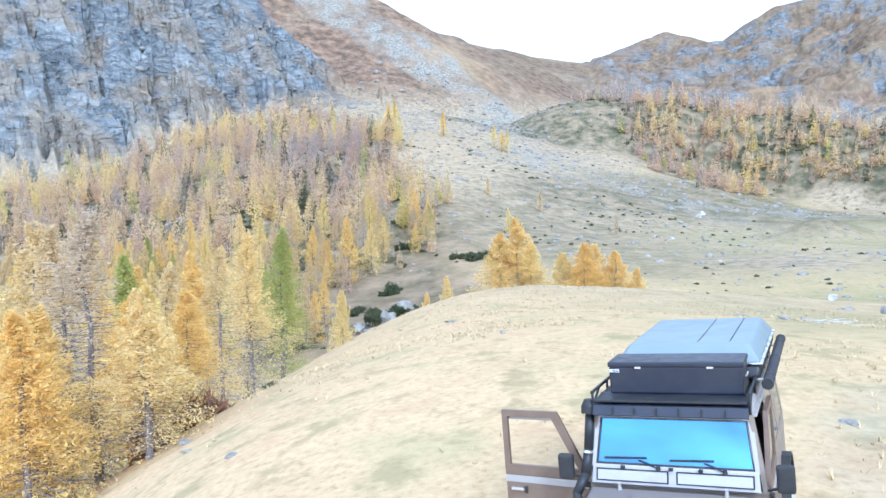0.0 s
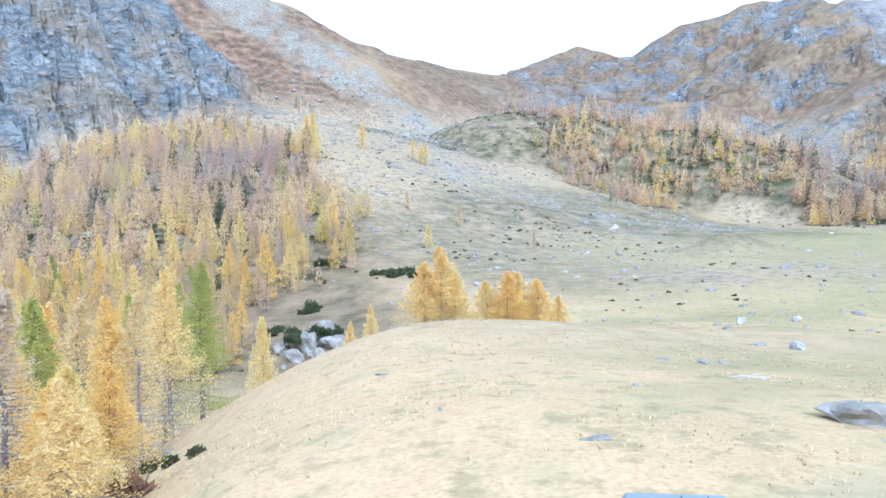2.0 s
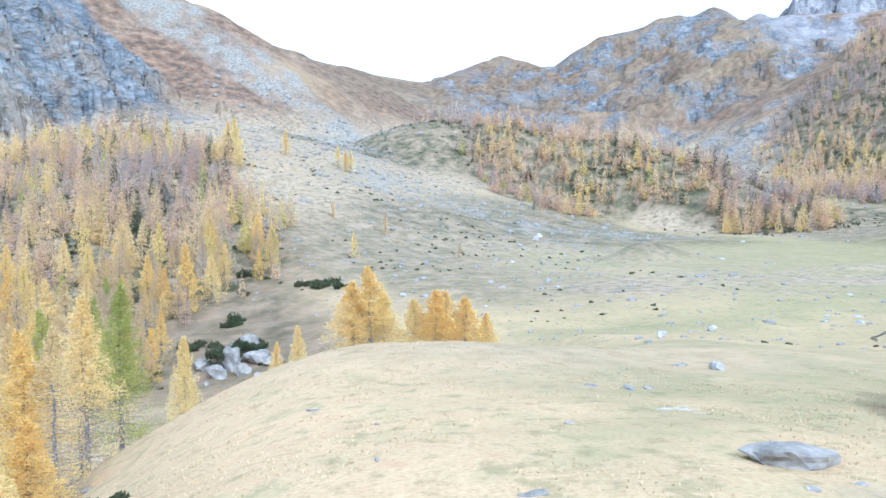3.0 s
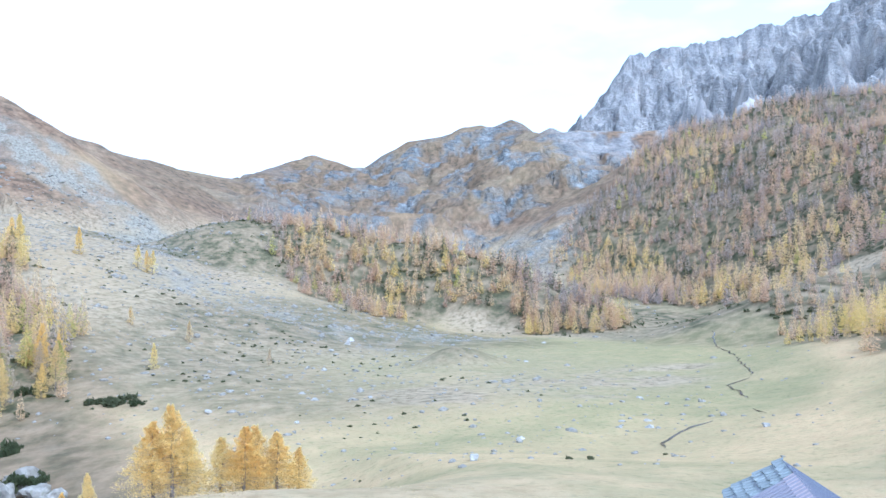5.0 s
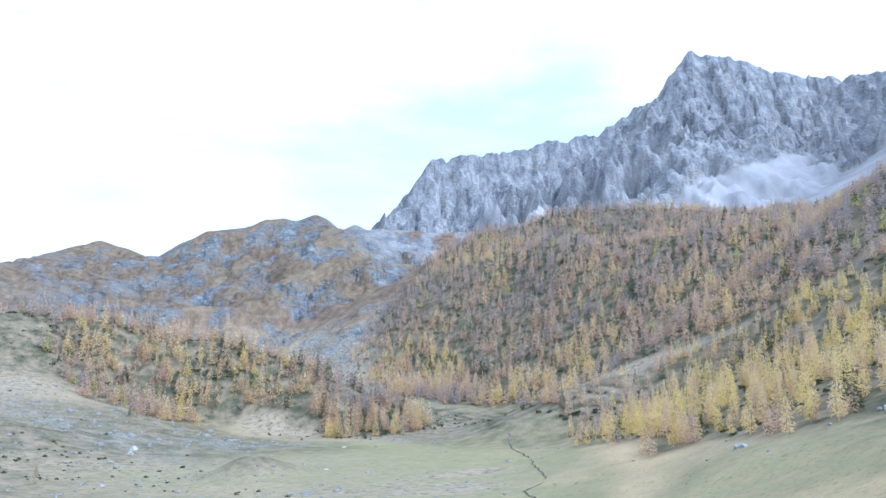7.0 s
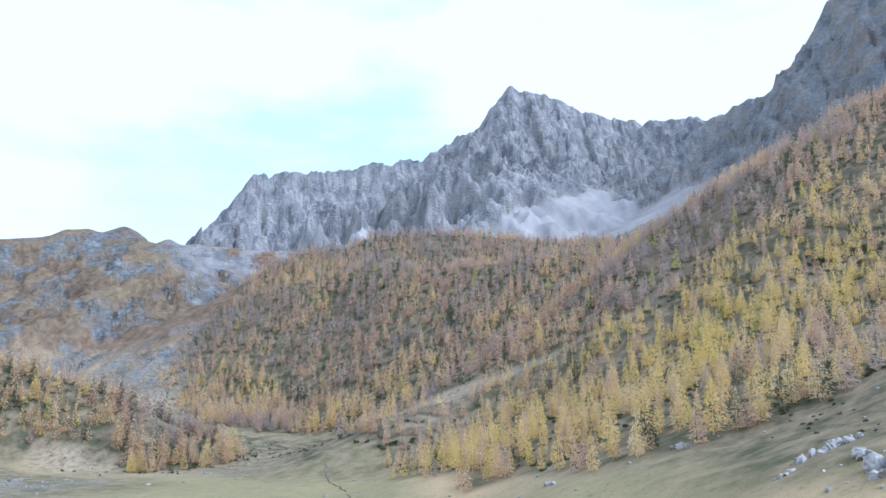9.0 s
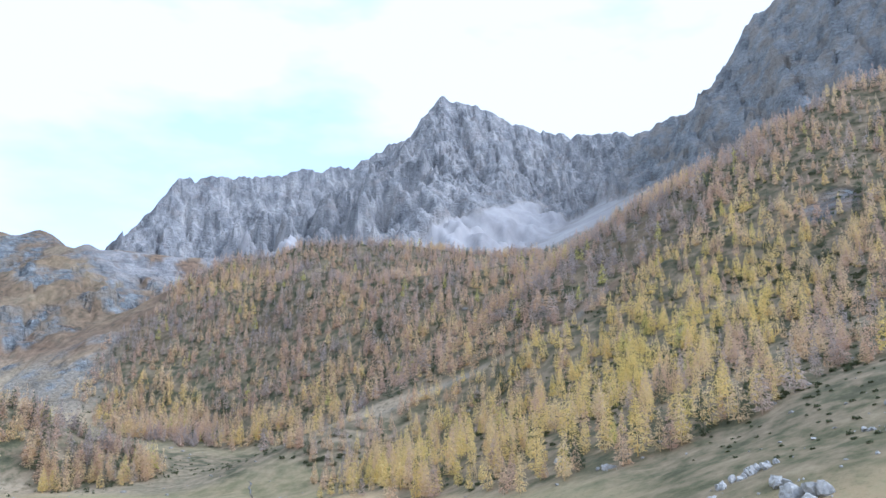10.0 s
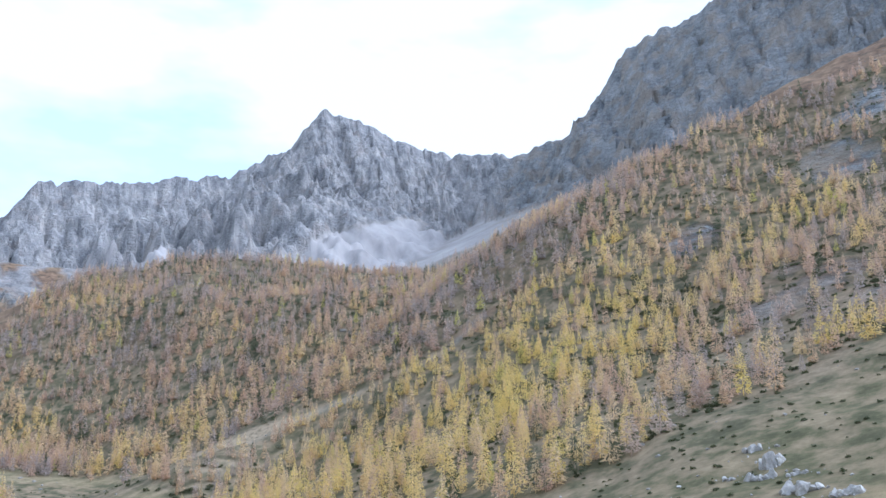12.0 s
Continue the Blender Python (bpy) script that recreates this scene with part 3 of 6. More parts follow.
    big = math_node(n, l, "MULTIPLY", math_node(n, l, "ADD", math_node(n, l, "MULTIPLY", cracks, 0.7), math_node(n, l, "MULTIPLY", ramp(n, l, edge.outputs["Distance"], [(0, (0, 0, 0)), (0.25, (1, 1, 1))]), 0.3)), rock)
    k1 = n.new("ShaderNodeBump")
    k1.inputs["Strength"].default_value, k1.inputs["Distance"].default_value = 0.3, 0.10
    l.new(rel, k1.inputs["Height"])
    k2 = n.new("ShaderNodeBump")
    k2.inputs["Strength"].default_value, k2.inputs["Distance"].default_value = 0.8, 12
    l.new(big, k2.inputs["Height"])
    l.new(k1.outputs[0], k2.inputs["Normal"])
    l.new(k2.outputs[0], b.inputs["Normal"])
    return m


GROUND = ground_material()


def sheet():
    """One sheet of ground, in rings round the start: fine where the camera looks, coarse behind it."""
    turns = np.radians(np.concatenate([np.arange(-40, 106, AZ_STEP), np.arange(106, 320, 3.0)]))
    rings = [2.0]
    while rings[-1] < 2600:
        r = rings[-1]
        step = max(.35, r * .0125)
        if 380 < r < 1000:
            step = 3.6 if 430 < r < 760 else 4.6
        if 1000 <= r < 1250:
            step = 7
        if 1250 <= r < 1720:
            step = 4.8
        rings.append(r + step)
    rings = np.array(rings)
    a, r = np.meshgrid(turns, rings)
    x, y = (np.sin(a) * r).ravel(), (np.cos(a) * r).ravel()
    z, rock, scree, heath, green = land(x, y)
    nt, nr = len(turns), len(rings)
    co = np.column_stack([x, y, z])
    i, j = np.meshgrid(np.arange(nt), np.arange(nr - 1))
    i, j = i.ravel(), j.ravel()
    i2 = (i + 1) % nt
    quads = np.column_stack([j * nt + i, j * nt + i2, (j + 1) * nt + i2, (j + 1) * nt + i])[:, ::-1]
    centre = np.array([[0, 0, float(land(np.array([0.0]), np.array([0.0]))[0][0])]])
    co = np.vstack([co, centre])
    me = bpy.data.meshes.new("ground")
    q = len(quads)
    me.vertices.add(len(co))
    me.vertices.foreach_set("co", co.ravel())
    tri = np.column_stack([np.arange(nt), np.full(nt, len(co) - 1), (np.arange(nt) + 1) % nt])[:, ::-1]
    loops = np.concatenate([quads.ravel(), tri.ravel()])
    me.loops.add(len(loops))
    me.loops.foreach_set("vertex_index", loops.astype(np.int32))
    me.polygons.add(q + nt)
    me.polygons.foreach_set("loop_start", np.concatenate([np.arange(q) * 4, q * 4 + np.arange(nt) * 3]).astype(np.int32))
    me.polygons.foreach_set("use_smooth", np.append(rock[quads].mean(1) < .55, np.ones(nt, bool)))
    cov = me.color_attributes.new("cover", "FLOAT_COLOR", "POINT")
    cols = np.zeros((len(co), 4))
    cols[:-1] = np.column_stack([rock, scree, heath, green])
    cov.data.foreach_set("color", cols.ravel())
    _, thick, _, left, fan = woods(x, y, (z, rock, scree, heath, green))
    brush = np.append(np.maximum(np.maximum(thick, .85 * np.clip(fan, 0, 1)) * (1 - .1 * np.clip(left, 0, 1)), .75 * smooth(-7, -12, x + .1 * y - 1) * smooth(130, 90, y) * smooth(6, 14, y)), 0)
    r_, a_ = np.hypot(x, y), np.degrees(np.arctan2(x, y))
    _, hill_d = spine(x, y, HILL, 22)
    # hill undergrowth, its dark colour partly standing in for shading
    brush[:-1] = np.maximum(brush[:-1], .85 * smooth(88, 62, hill_d) * smooth(-19, -12, z) * smooth(12, 24, np.hypot(x - 206, y - 416)))
    brush[:-1] = np.maximum(brush[:-1], .3 * smooth(60, 120, z) * smooth(720, 900, r_) * smooth(40, 34, a_) * smooth(0, 6, a_))
    brush[:-1] = np.maximum(brush[:-1], .5 * smooth(22, 4, x + .05 * (y - 150)) * smooth(85, 105, y) * smooth(250, 200, y))
    brush[:-1] = np.maximum(brush[:-1], .5 * smooth(225, 265, x) * smooth(200, 240, y) * smooth(12, 0, z))
    brush[:-1] = np.maximum(brush[:-1], .8 * smooth(100, 130, x) * smooth(0, 10, z) * smooth(300, 240, r_))
    _, spur_d = spine(x, y, SPUR, 25)
    brush[:-1] = np.maximum(brush[:-1], .72 * smooth(280, 335, y) * smooth(455, 430, y) * smooth(10, 40, x) * smooth(230, 190, x) * smooth(8, -8, z) * smooth(12, 24, np.hypot(x - 206, y - 416)))
    brush[:-1] = np.maximum(brush[:-1], .75 * np.exp(-((x - 128) / 16) ** 2 - ((y - 262) / 12) ** 2))
    rusty = np.maximum(.15 + .85 * smooth(45, 85, z), .95 * smooth(24, 6, x + .05 * (y - 150)) * smooth(85, 110, y) * smooth(300, 220, y))
    me.attributes.new("russet", "FLOAT", "POINT").data.foreach_set("value", np.append(rusty, 0))
    brush[:-1] = np.maximum(brush[:-1], (.1 + .4 * smooth(0, -12, z)) * smooth(170, 70, spur_d) * smooth(-24, -19, z) * smooth(55, 35, z) * smooth(140, 190, y) * smooth(110, 40, x))
    me.attributes.new("brush", "FLOAT", "POINT").data.foreach_set("value", brush)
    massif = (1 - .6 * smooth(69, 74, a_)) * smooth(math.radians(31), math.radians(36), np.arctan2(x, y)) * smooth(1080, 1180, np.hypot(x, y))
    me.attributes.new("limestone", "FLOAT", "POINT").data.foreach_set("value", np.append(massif, 0))
    me.update()
    me.validate()
    me.materials.append(GROUND)
    tagged(new("ground", me), "straw-coloured alpine pasture, stony slopes and bare rock walls", "ground", kind="structure")
    return turns, rings, z.reshape(nr, nt)


AZ_STEP = 0.19
TURNS, RINGS, LEVELS = sheet()


def height(x, y):
    """Height of the ground sheet at a place."""
    r, a = math.hypot(x, y), math.atan2(x, y)
    if a < TURNS[0]:
        a += 2 * math.pi
    i, j = min(max(int(np.searchsorted(TURNS, a)) - 1, 0), len(TURNS) - 2), min(max(int(np.searchsorted(RINGS, r)) - 1, 0), len(RINGS) - 2)
    u, v = (a - TURNS[i]) / (TURNS[i + 1] - TURNS[i]), (r - RINGS[j]) / (RINGS[j + 1] - RINGS[j])
    near, far = LEVELS[j, i] * (1 - u) + LEVELS[j, i + 1] * u, LEVELS[j + 1, i] * (1 - u) + LEVELS[j + 1, i + 1] * u
    return float(near * (1 - v) + far * v)


# ---- larches ----
def leaf_material(name, stops, attribute=False):
    m, n, l, b = material(name, 0.85)
    b.inputs["Specular IOR Level"].default_value = 0.1
    if attribute:
        src = n.new("ShaderNodeAttribute")
        src.attribute_name = "tint"
        value = src.outputs["Fac"]
    else:
        src = n.new("ShaderNodeObjectInfo")
        value = src.outputs["Random"]
    c = ramp(n, l, value, stops)
    geo = n.new("ShaderNodeNewGeometry")
    c = blend(n, l, ramp(n, l, geo.outputs["Random Per Island"], [(0.0, (0.78, 0.78, 0.78)), (1.0, (1, 1, 1))]), (0, 0, 0), c, "MIX")
    l.new(c, b.inputs["Base Color"])
    glow = n.new("ShaderNodeBsdfTranslucent")
    l.new(c, glow.inputs["Color"])
    mix = n.new("ShaderNodeMixShader")
    mix.inputs[0].default_value = 0.58
    l.new(b.outputs[0], mix.inputs[1])
    l.new(glow.outputs[0], mix.inputs[2])
    l.new(mix.outputs[0], n["Material Output"].inputs["Surface"])
    return m


def bark_material():
    m, n, l, b = material("larch_bark", 0.95)
    c = ramp(n, l, noise_node(n, l, 5, 5, 0.7, stretch=(3, 3, 0.7)), [(0.3, (0.09, 0.075, 0.07)), (0.55, (0.24, 0.215, 0.21)), (0.75, (0.37, 0.345, 0.335))])
    l.new(c, b.inputs["Base Color"])
    bump(n, l, b, noise_node(n, l, 9, 4), 0.6, 0.04)
    return m


GOLD = [(0.0, (0.92, 0.68, 0.25)), (0.35, (0.93, 0.72, 0.29)), (0.7, (0.94, 0.77, 0.39)), (1.0, (0.90, 0.75, 0.32))]
PALE = [(0.0, (0.74, 0.60, 0.40)), (0.5, (0.84, 0.67, 0.35)), (1.0, (0.68, 0.58, 0.46))]
LIME = [(0.0, (0.48, 0.50, 0.16)), (1.0, (0.62, 0.60, 0.19))]
TINTS = [(0.0, (0.09, 0.11, 0.065)), (0.07, (0.15, 0.17, 0.10)), (0.13, (0.46, 0.40, 0.365)), (0.27, (0.60, 0.50, 0.415)), (0.37, (0.65, 0.47, 0.36)), (0.48, (0.74, 0.54, 0.35)),
         (0.58, (0.80, 0.63, 0.39)), (0.70, (0.87, 0.68, 0.32)), (0.84, (0.86, 0.68, 0.26)), (0.94, (0.72, 0.63, 0.22)), (1.0, (0.56, 0.54, 0.19))]
GOLD_LEAF, PALE_LEAF, LIME_LEAF = leaf_material("golden_needles", GOLD), leaf_material("fading_needles", PALE), leaf_material("green_needles", LIME)
WOOD_LEAF = leaf_material("forest_needles", TINTS, True)
BARK = bark_material()


def mesh_of(name, verts, faces, mat):
    me = bpy.data.meshes.new(name)
    me.from_pydata([tuple(v) for v in verts], [], [tuple(f) for f in faces])
    me.materials.append(mat)
    return me


def limb(verts, faces, a, b, ra, rb, sides):
    a, b = Vector(a), Vector(b)
    axis = (b - a).normalized()
    u = axis.orthogonal().normalized()
    w = axis.cross(u)
    base = len(verts)
    for p, r in ((a, ra), (b, rb)):
        for k in range(sides):
            t = 2 * math.pi * k / sides
            verts.append(p + (u * math.cos(t) + w * math.sin(t)) * r)
    for k in range(sides):
        k2 = (k + 1) % sides
        faces.append((base + k, base + k2, base + sides + k2, base + sides + k))


def larch(rng, tall, spread, branches, tufts, clear=0.1, thin=0.0, size=0.2):
    """Trunk and branches, and needle tufts along the drooping branches: two lots of verts and faces."""
    tv, tf, cv, cf = [], [], [], []
    bend = [Vector((rng.uniform(-.02, .02) * tall * k / 5, rng.uniform(-.02, .02) * tall * k / 5, tall * k / 5 - .3 * (k == 0))) for k in range(6)]
    girth = tall * .0125 + .03
    for k in range(5):
        limb(tv, tf, bend[k], bend[k + 1], girth * (1 - k / 5.2), girth * (1 - (k + 1) / 5.2), 7)
    for i in range(branches):
        h = clear + (1 - clear) * ((i + rng.random()) / branches) ** .92
        k = min(4, int(h * 5))
        foot = bend[k].lerp(bend[k + 1], h * 5 - k)
        a = i * 2.4 + rng.uniform(-.5, .5)
        reach = spread * (min(1, (1 - h) * 1.25 + .05) ** .85) * rng.uniform(.55, 1.12) * min(1, .55 + h * 2.2)
        out = Vector((math.cos(a), math.sin(a), 0))
        droop = rng.uniform(-.28, .02) + .55 * max(0, h - .7)
        mid = foot + out * reach * .55 + Vector((0, 0, reach * (.5 * droop)))
        tip = foot + out * reach + Vector((0, 0, reach * (droop + .10)))
        limb(tv, tf, foot, mid, .015 + reach * .006, .009, 3)
        if branches > 100:
            limb(tv, tf, mid, tip, .009, .004, 3)
        side = Vector((-out.y, out.x, 0))
        n = int(tufts * (.35 + reach / spread))
        bare = h < .42 + .3 * (thin > .9) and rng.random() < thin
        for j in range(n):
            if bare and rng.random() < .85:
                continue
            s = rng.random() ** .7
            p = (foot.lerp(mid, s * 2) if s < .5 else mid.lerp(tip, s * 2 - 1))
            p = p + side * rng.gauss(0, .2 * reach * (1.1 - .5 * s)) + Vector((0, 0, rng.gauss(-.08, .17) * (0.5 + reach * .4)))
            q = size * rng.uniform(.6, 1.5)
            d1 = Vector((rng.gauss(0, 1), rng.gauss(0, 1), rng.gauss(-.3, .6))).normalized() * q
            d2 = d1.cross(Vector((rng.gauss(0, 1), rng.gauss(0, 1), rng.gauss(0, 1)))).normalized() * q * .26
            c = len(cv)
            cv.extend((p - d1 * .5 + d2, p + d1, p - d1 * .5 - d2))
            cf.append((c, c + 1, c + 2))
    return tv, tf, cv, cf


def larch_thing(rng, leaf, label, category="larch tree", **kw):
    tv, tf, cv, cf = larch(rng, **kw)
    ob = new("larch_tree")
    ob.empty_display_size = .3
    trunk = new("trunk", mesh_of("trunk", tv, tf, BARK))
    crown = new("crown", mesh_of("crown", cv, cf, leaf))
    trunk.parent = crown.parent = ob
    return tagged(ob, label, category, "larches on the slopes")


trng = random.Random(11)
kinds = []
for leaf, words in ((GOLD_LEAF, "golden autumn larch with a straight grey trunk"), (PALE_LEAF, "thin fading larch with bare grey lower branches"), (LIME_LEAF, "larch still half green among yellow ones")):
    for v in range(2):
        kinds.append((words, larch_thing(trng, leaf, words, tall=10, spread=2.5 + .3 * v, branches=180, tufts=100 if leaf == PALE_LEAF else 140, clear=.08, thin=.92 if leaf == PALE_LEAF else .82, size=.092)))
mid_kinds = []
for leaf, words in ((GOLD_LEAF, "golden larch in the open wood"), (PALE_LEAF, "fading grey-brown larch in the open wood"), (LIME_LEAF, "yellow-green larch in the open wood")):
    for v in range(2):
        mid_kinds.append((words, larch_thing(trng, leaf, words, tall=10, spread=2.5 + .25 * v, branches=84, tufts=80, clear=.05, thin=.45, size=.17)))
used = set()


def plant(stock, k, x, y, tall, wide=1.0):
    words, ob = stock[k]
    m = pose(x, y, height(x, y) - .15, 0, 0, trng.uniform(0, 360)) @ Matrix.Diagonal((tall / 10 * wide, tall / 10 * wide, tall / 10, 1))
    if id(ob) in used:
        made = copy_thing(ob, m)
        made.matrix_basis = m
    else:
        used.add(id(ob))
        ob.matrix_basis = m
        made = ob
    return made


# by the pasture's edge: kind, x, y, height, breadth
for k, x, y, tall, wide in ((3, -13.4, 27.0, 10.4, 1.15), (2, -16.8, 31.9, 13.5, 1.1), (0, -15.9, 26.6, 11.4, 1.1), (2, -11.3, 24.6, 9.0, 1.25), (0, -9.6, 24.9, 5.6, 1.4), (1, -9.0, 26.8, 5.1, 1.4), (1, -11.9, 22.6, 6.8, 1.4),
                            (4, -20.8, 50.8, 15.7, 1.0), (1, -20.6, 46.0, 13.6, 1.0), (2, -25.1, 70.7, 20.3, 0.9), (2, -13.7, 47.2, 10.6, 0.95), (0, -15.6, 48.6, 11.7, 1.15), (1, -15.2, 60.5, 13.2, 1.0),
                            (4, -14.3, 68.0, 14.2, 1.05), (0, -13.0, 99.2, 16.4, 0.8), (1, -18.5, 41.5, 12.4, 1.0), (3, -22.5, 38.5, 16.2, 1.0), (0, -24.0, 60.0, 17.6, 1.0), (3, -28.0, 48.0, 20.2, 1.0),
                            (2, -19.5, 76.0, 17.1, 0.9), (5, -30.0, 82.0, 17.8, 0.95), (0, 0.3, 80.0, 6.2, 1.0), (0, 7.4, 77.6, 9.8, 1.6), (1, 5.9, 78.8, 8.8, 1.6), (0, 9.0, 79.4, 8.0, 1.5), (1, 12.2, 79.5, 7.1, 1.8),
                            (0, 14.2, 78.6, 7.8, 1.8), (0, 15.8, 80.8, 8.6, 1.7), (0, 17.6, 79.6, 7.7, 1.8), (1, 20.2, 80.5, 6.5, 1.4), (0, -1.8, 82.0, 5.9, 1.0), (0, -8.4, 21.5, 5.0, 1.5),
                            (0, -10.8, 19.5, 6.4, 1.4), (0, -12.8, 20.5, 7.7, 1.3), (1, -9.2, 23.2, 5.2, 1.5), (3, -14.8, 22.5, 9.3, 1.2)):
    plant(kinds, k, x, y, tall, wide)


# ---- the woods ----
wrng = np.random.RandomState(5)
spots = []
for az0, az1, r0, r1, spacing in ((-34, 6, 115, 580, 5.6), (4, 42, 400, 660, 4.8), (30, 104, 150, 420, 5.0), (30, 104, 420, 1080, 5.6)):
    area = math.radians(az1 - az0) * (r1 * r1 - r0 * r0) / 2
    n = int(area / spacing ** 2)
    a = np.radians(wrng.uniform(az0, az1, n))
    r = np.sqrt(wrng.uniform(r0 * r0, r1 * r1, n))
    x, y = np.sin(a) * r, np.cos(a) * r
    z, thick, gold, left, fan = woods(x, y)
    keep = wrng.rand(n) < thick * .9
    tall = np.clip(wrng.normal(11, 2.8, n), 4, 17) * np.where(left > .5, 1.1, 1.0) * np.where(fan > .5, .85, 1.0)
    hue = gold + wrng.normal(0, .17, n) - np.where(wrng.rand(n) < .22, .4, 0) * np.maximum(np.clip(left, 0, 1), np.clip(fan, 0, 1))
    spots.append(np.column_stack([x, y, z, tall, hue, left])[keep])
spots = np.vstack(spots)
reach = np.hypot(spots[:, 0], spots[:, 1]) * np.where(spots[:, 5] > .5, .72, 1)
order = np.argsort(reach)
spots, reach = spots[order], reach[order]
singles = spots[:280]
rest = spots[280:]
for x, y, z, tall, gold, left in singles:
    k = 4 if trng.random() < .06 else (0 if gold > .3 else 2)
    plant(mid_kinds, k + trng.randint(0, 1), x, y, tall)


def far_larch(rng, tufts):
    """A far larch of unit height: needle tufts in an uneven cone, with a thin trunk."""
    v, f = [], []
    for i in range(tufts):
        h = 1 - rng.rand() ** .62 * .93
        lim = .165 * min(1, (1 - h) * 1.3 + .03) * min(1, .45 + h * 3)
        a, d = rng.uniform(0, 2 * np.pi), lim * np.sqrt(rng.uniform(.15, 1.2))
        p = np.array([np.cos(a) * d, np.sin(a) * d, h - .12 * d])
        s = rng.uniform(.035, .068) * (.6 + .6 * (1 - h)) * min(1.15, (120 / tufts) ** .5)
        d1 = np.array([np.cos(a), np.sin(a), rng.uniform(-.9, .3)]) * s + rng.normal(0, .3 * s, 3)
        d2 = np.cross(d1, rng.normal(0, 1, 3))
        d2 = d2 / (np.linalg.norm(d2) + 1e-9) * s * .45
        c = len(v)
        v += [p - d1 * .5 + d2, p - d1 * .5 - d2, p + d1]
        f.append((c, c + 1, c + 2))
    c = len(v)
    for k in range(3):
        v.append([.011 * np.cos(2.1 * k), .011 * np.sin(2.1 * k), -.03])
    v.append([0, 0, .95])
    f += [(c, c + 1, c + 3), (c + 1, c + 2, c + 3), (c + 2, c, c + 3)]
    return np.array(v), np.array(f)


def wood(name, rows, tufts, label):
    shapes = [far_larch(wrng, tufts) for _ in range(9)]
    vs, fs, ts, base = [], [], [], 0
    for i, (x, y, z, tall, gold, left) in enumerate(rows):
        v, f = shapes[i % 9]
        a = wrng.uniform(0, 6.28)
        w = tall * wrng.uniform(.8, 1.25)
        c, s = math.cos(a) * w, math.sin(a) * w
        vs.append(np.column_stack([v[:, 0] * c - v[:, 1] * s + x, v[:, 0] * s + v[:, 1] * c + y, v[:, 2] * tall + z]))
        fs.append(f + base)
        tint = np.clip(.42 + .62 * (gold - .12), .14, .86)
        if wrng.rand() < .06:
            tint, = wrng.uniform(0, .09, 1)
        elif wrng.rand() < .02:
            tint = .97
        ts.append(np.full(len(v), tint))
        base += len(v)
    vs, fs, ts = np.vstack(vs), np.vstack(fs), np.concatenate(ts)
    me = bpy.data.meshes.new(name)
    me.vertices.add(len(vs))
    me.vertices.foreach_set("co", vs.ravel())
    me.loops.add(fs.size)
    me.loops.foreach_set("vertex_index", fs.ravel().astype(np.int32))
    me.polygons.add(len(fs))
    me.polygons.foreach_set("loop_start", (np.arange(len(fs)) * 3).astype(np.int32))
    me.attributes.new("tint", "FLOAT", "POINT").data.foreach_set("value", ts)
    me.update()
    me.materials.append(WOOD_LEAF)
    return tagged(new(name, me), label, "forest", kind="stuff")


near_rest = np.hypot(rest[:, 0], rest[:, 1]) < 460
wood("larch_wood", rest[near_rest & (rest[:, 5] > .3)], 300, "open wood of yellow and grey larches below a cliff")
wood("larch_wood", rest[near_rest & (rest[:, 5] <= .3)], 240, "golden larch wood on a steep grassy slope")
wood("larch_wood", rest[~near_rest], 84, "rust and grey larch wood high on the slope")


# ---- building helpers ----
def part(name, bm, mat, parent=None, label="", smooth_faces=False):
    bmesh.ops.recalc_face_normals(bm, faces=bm.faces)
    me = bpy.data.meshes.new(name)
    bm.to_mesh(me)
    bm.free()
    me.materials.append(mat)
    if smooth_faces:
        me.polygons.foreach_set("use_smooth", [True] * len(me.polygons))
    ob = new(name, me)
    if parent:
        ob.parent = parent
    return tagged(ob, label)


def block(x0, x1, y0, y1, z0, z1, bevel=0.0, segments=2, bm=None):
    """A box with rounded edges."""
    own = bm or bmesh.new()
    made = bmesh.ops.create_cube(own, size=1, matrix=Matrix.Translation(((x0 + x1) / 2, (y0 + y1) / 2, (z0 + z1) / 2)) @ Matrix.Diagonal((x1 - x0, y1 - y0, z1 - z0, 1)))
    if bevel:
        edges = list({e for v in made["verts"] for e in v.link_edges})
        bmesh.ops.bevel(own, geom=edges, offset=bevel, segments=segments, affect="EDGES", profile=.6)
    return own


def rod(a, b, ra, rb=None, sides=10, bm=None):
    own = bm or bmesh.new()
    a, b = Vector(a), Vector(b)
    turn = (b - a).to_track_quat("Z", "Y").to_matrix().to_4x4()
    bmesh.ops.create_cone(own, cap_ends=True, segments=sides, radius1=ra, radius2=ra if rb is None else rb, depth=(b - a).length, matrix=Matrix.Translation((a + b) / 2) @ turn)
    return own


def slab(points, thick, bm=None):
    """A plate with those corners in order, thickened downwards or along its normal."""
    own = bm or bmesh.new()
    pts = [Vector(p) for p in points]
    n = (pts[1] - pts[0]).cross(pts[2] - pts[0]).normalized() * thick
    top, low = [own.verts.new(p) for p in pts], [own.verts.new(p - n) for p in pts]
    own.faces.new(top)
    own.faces.new(low[::-1])
    k = len(pts)
    for i in range(k):
        own.faces.new((top[i], low[i], low[(i + 1) % k], top[(i + 1) % k]))
    return own


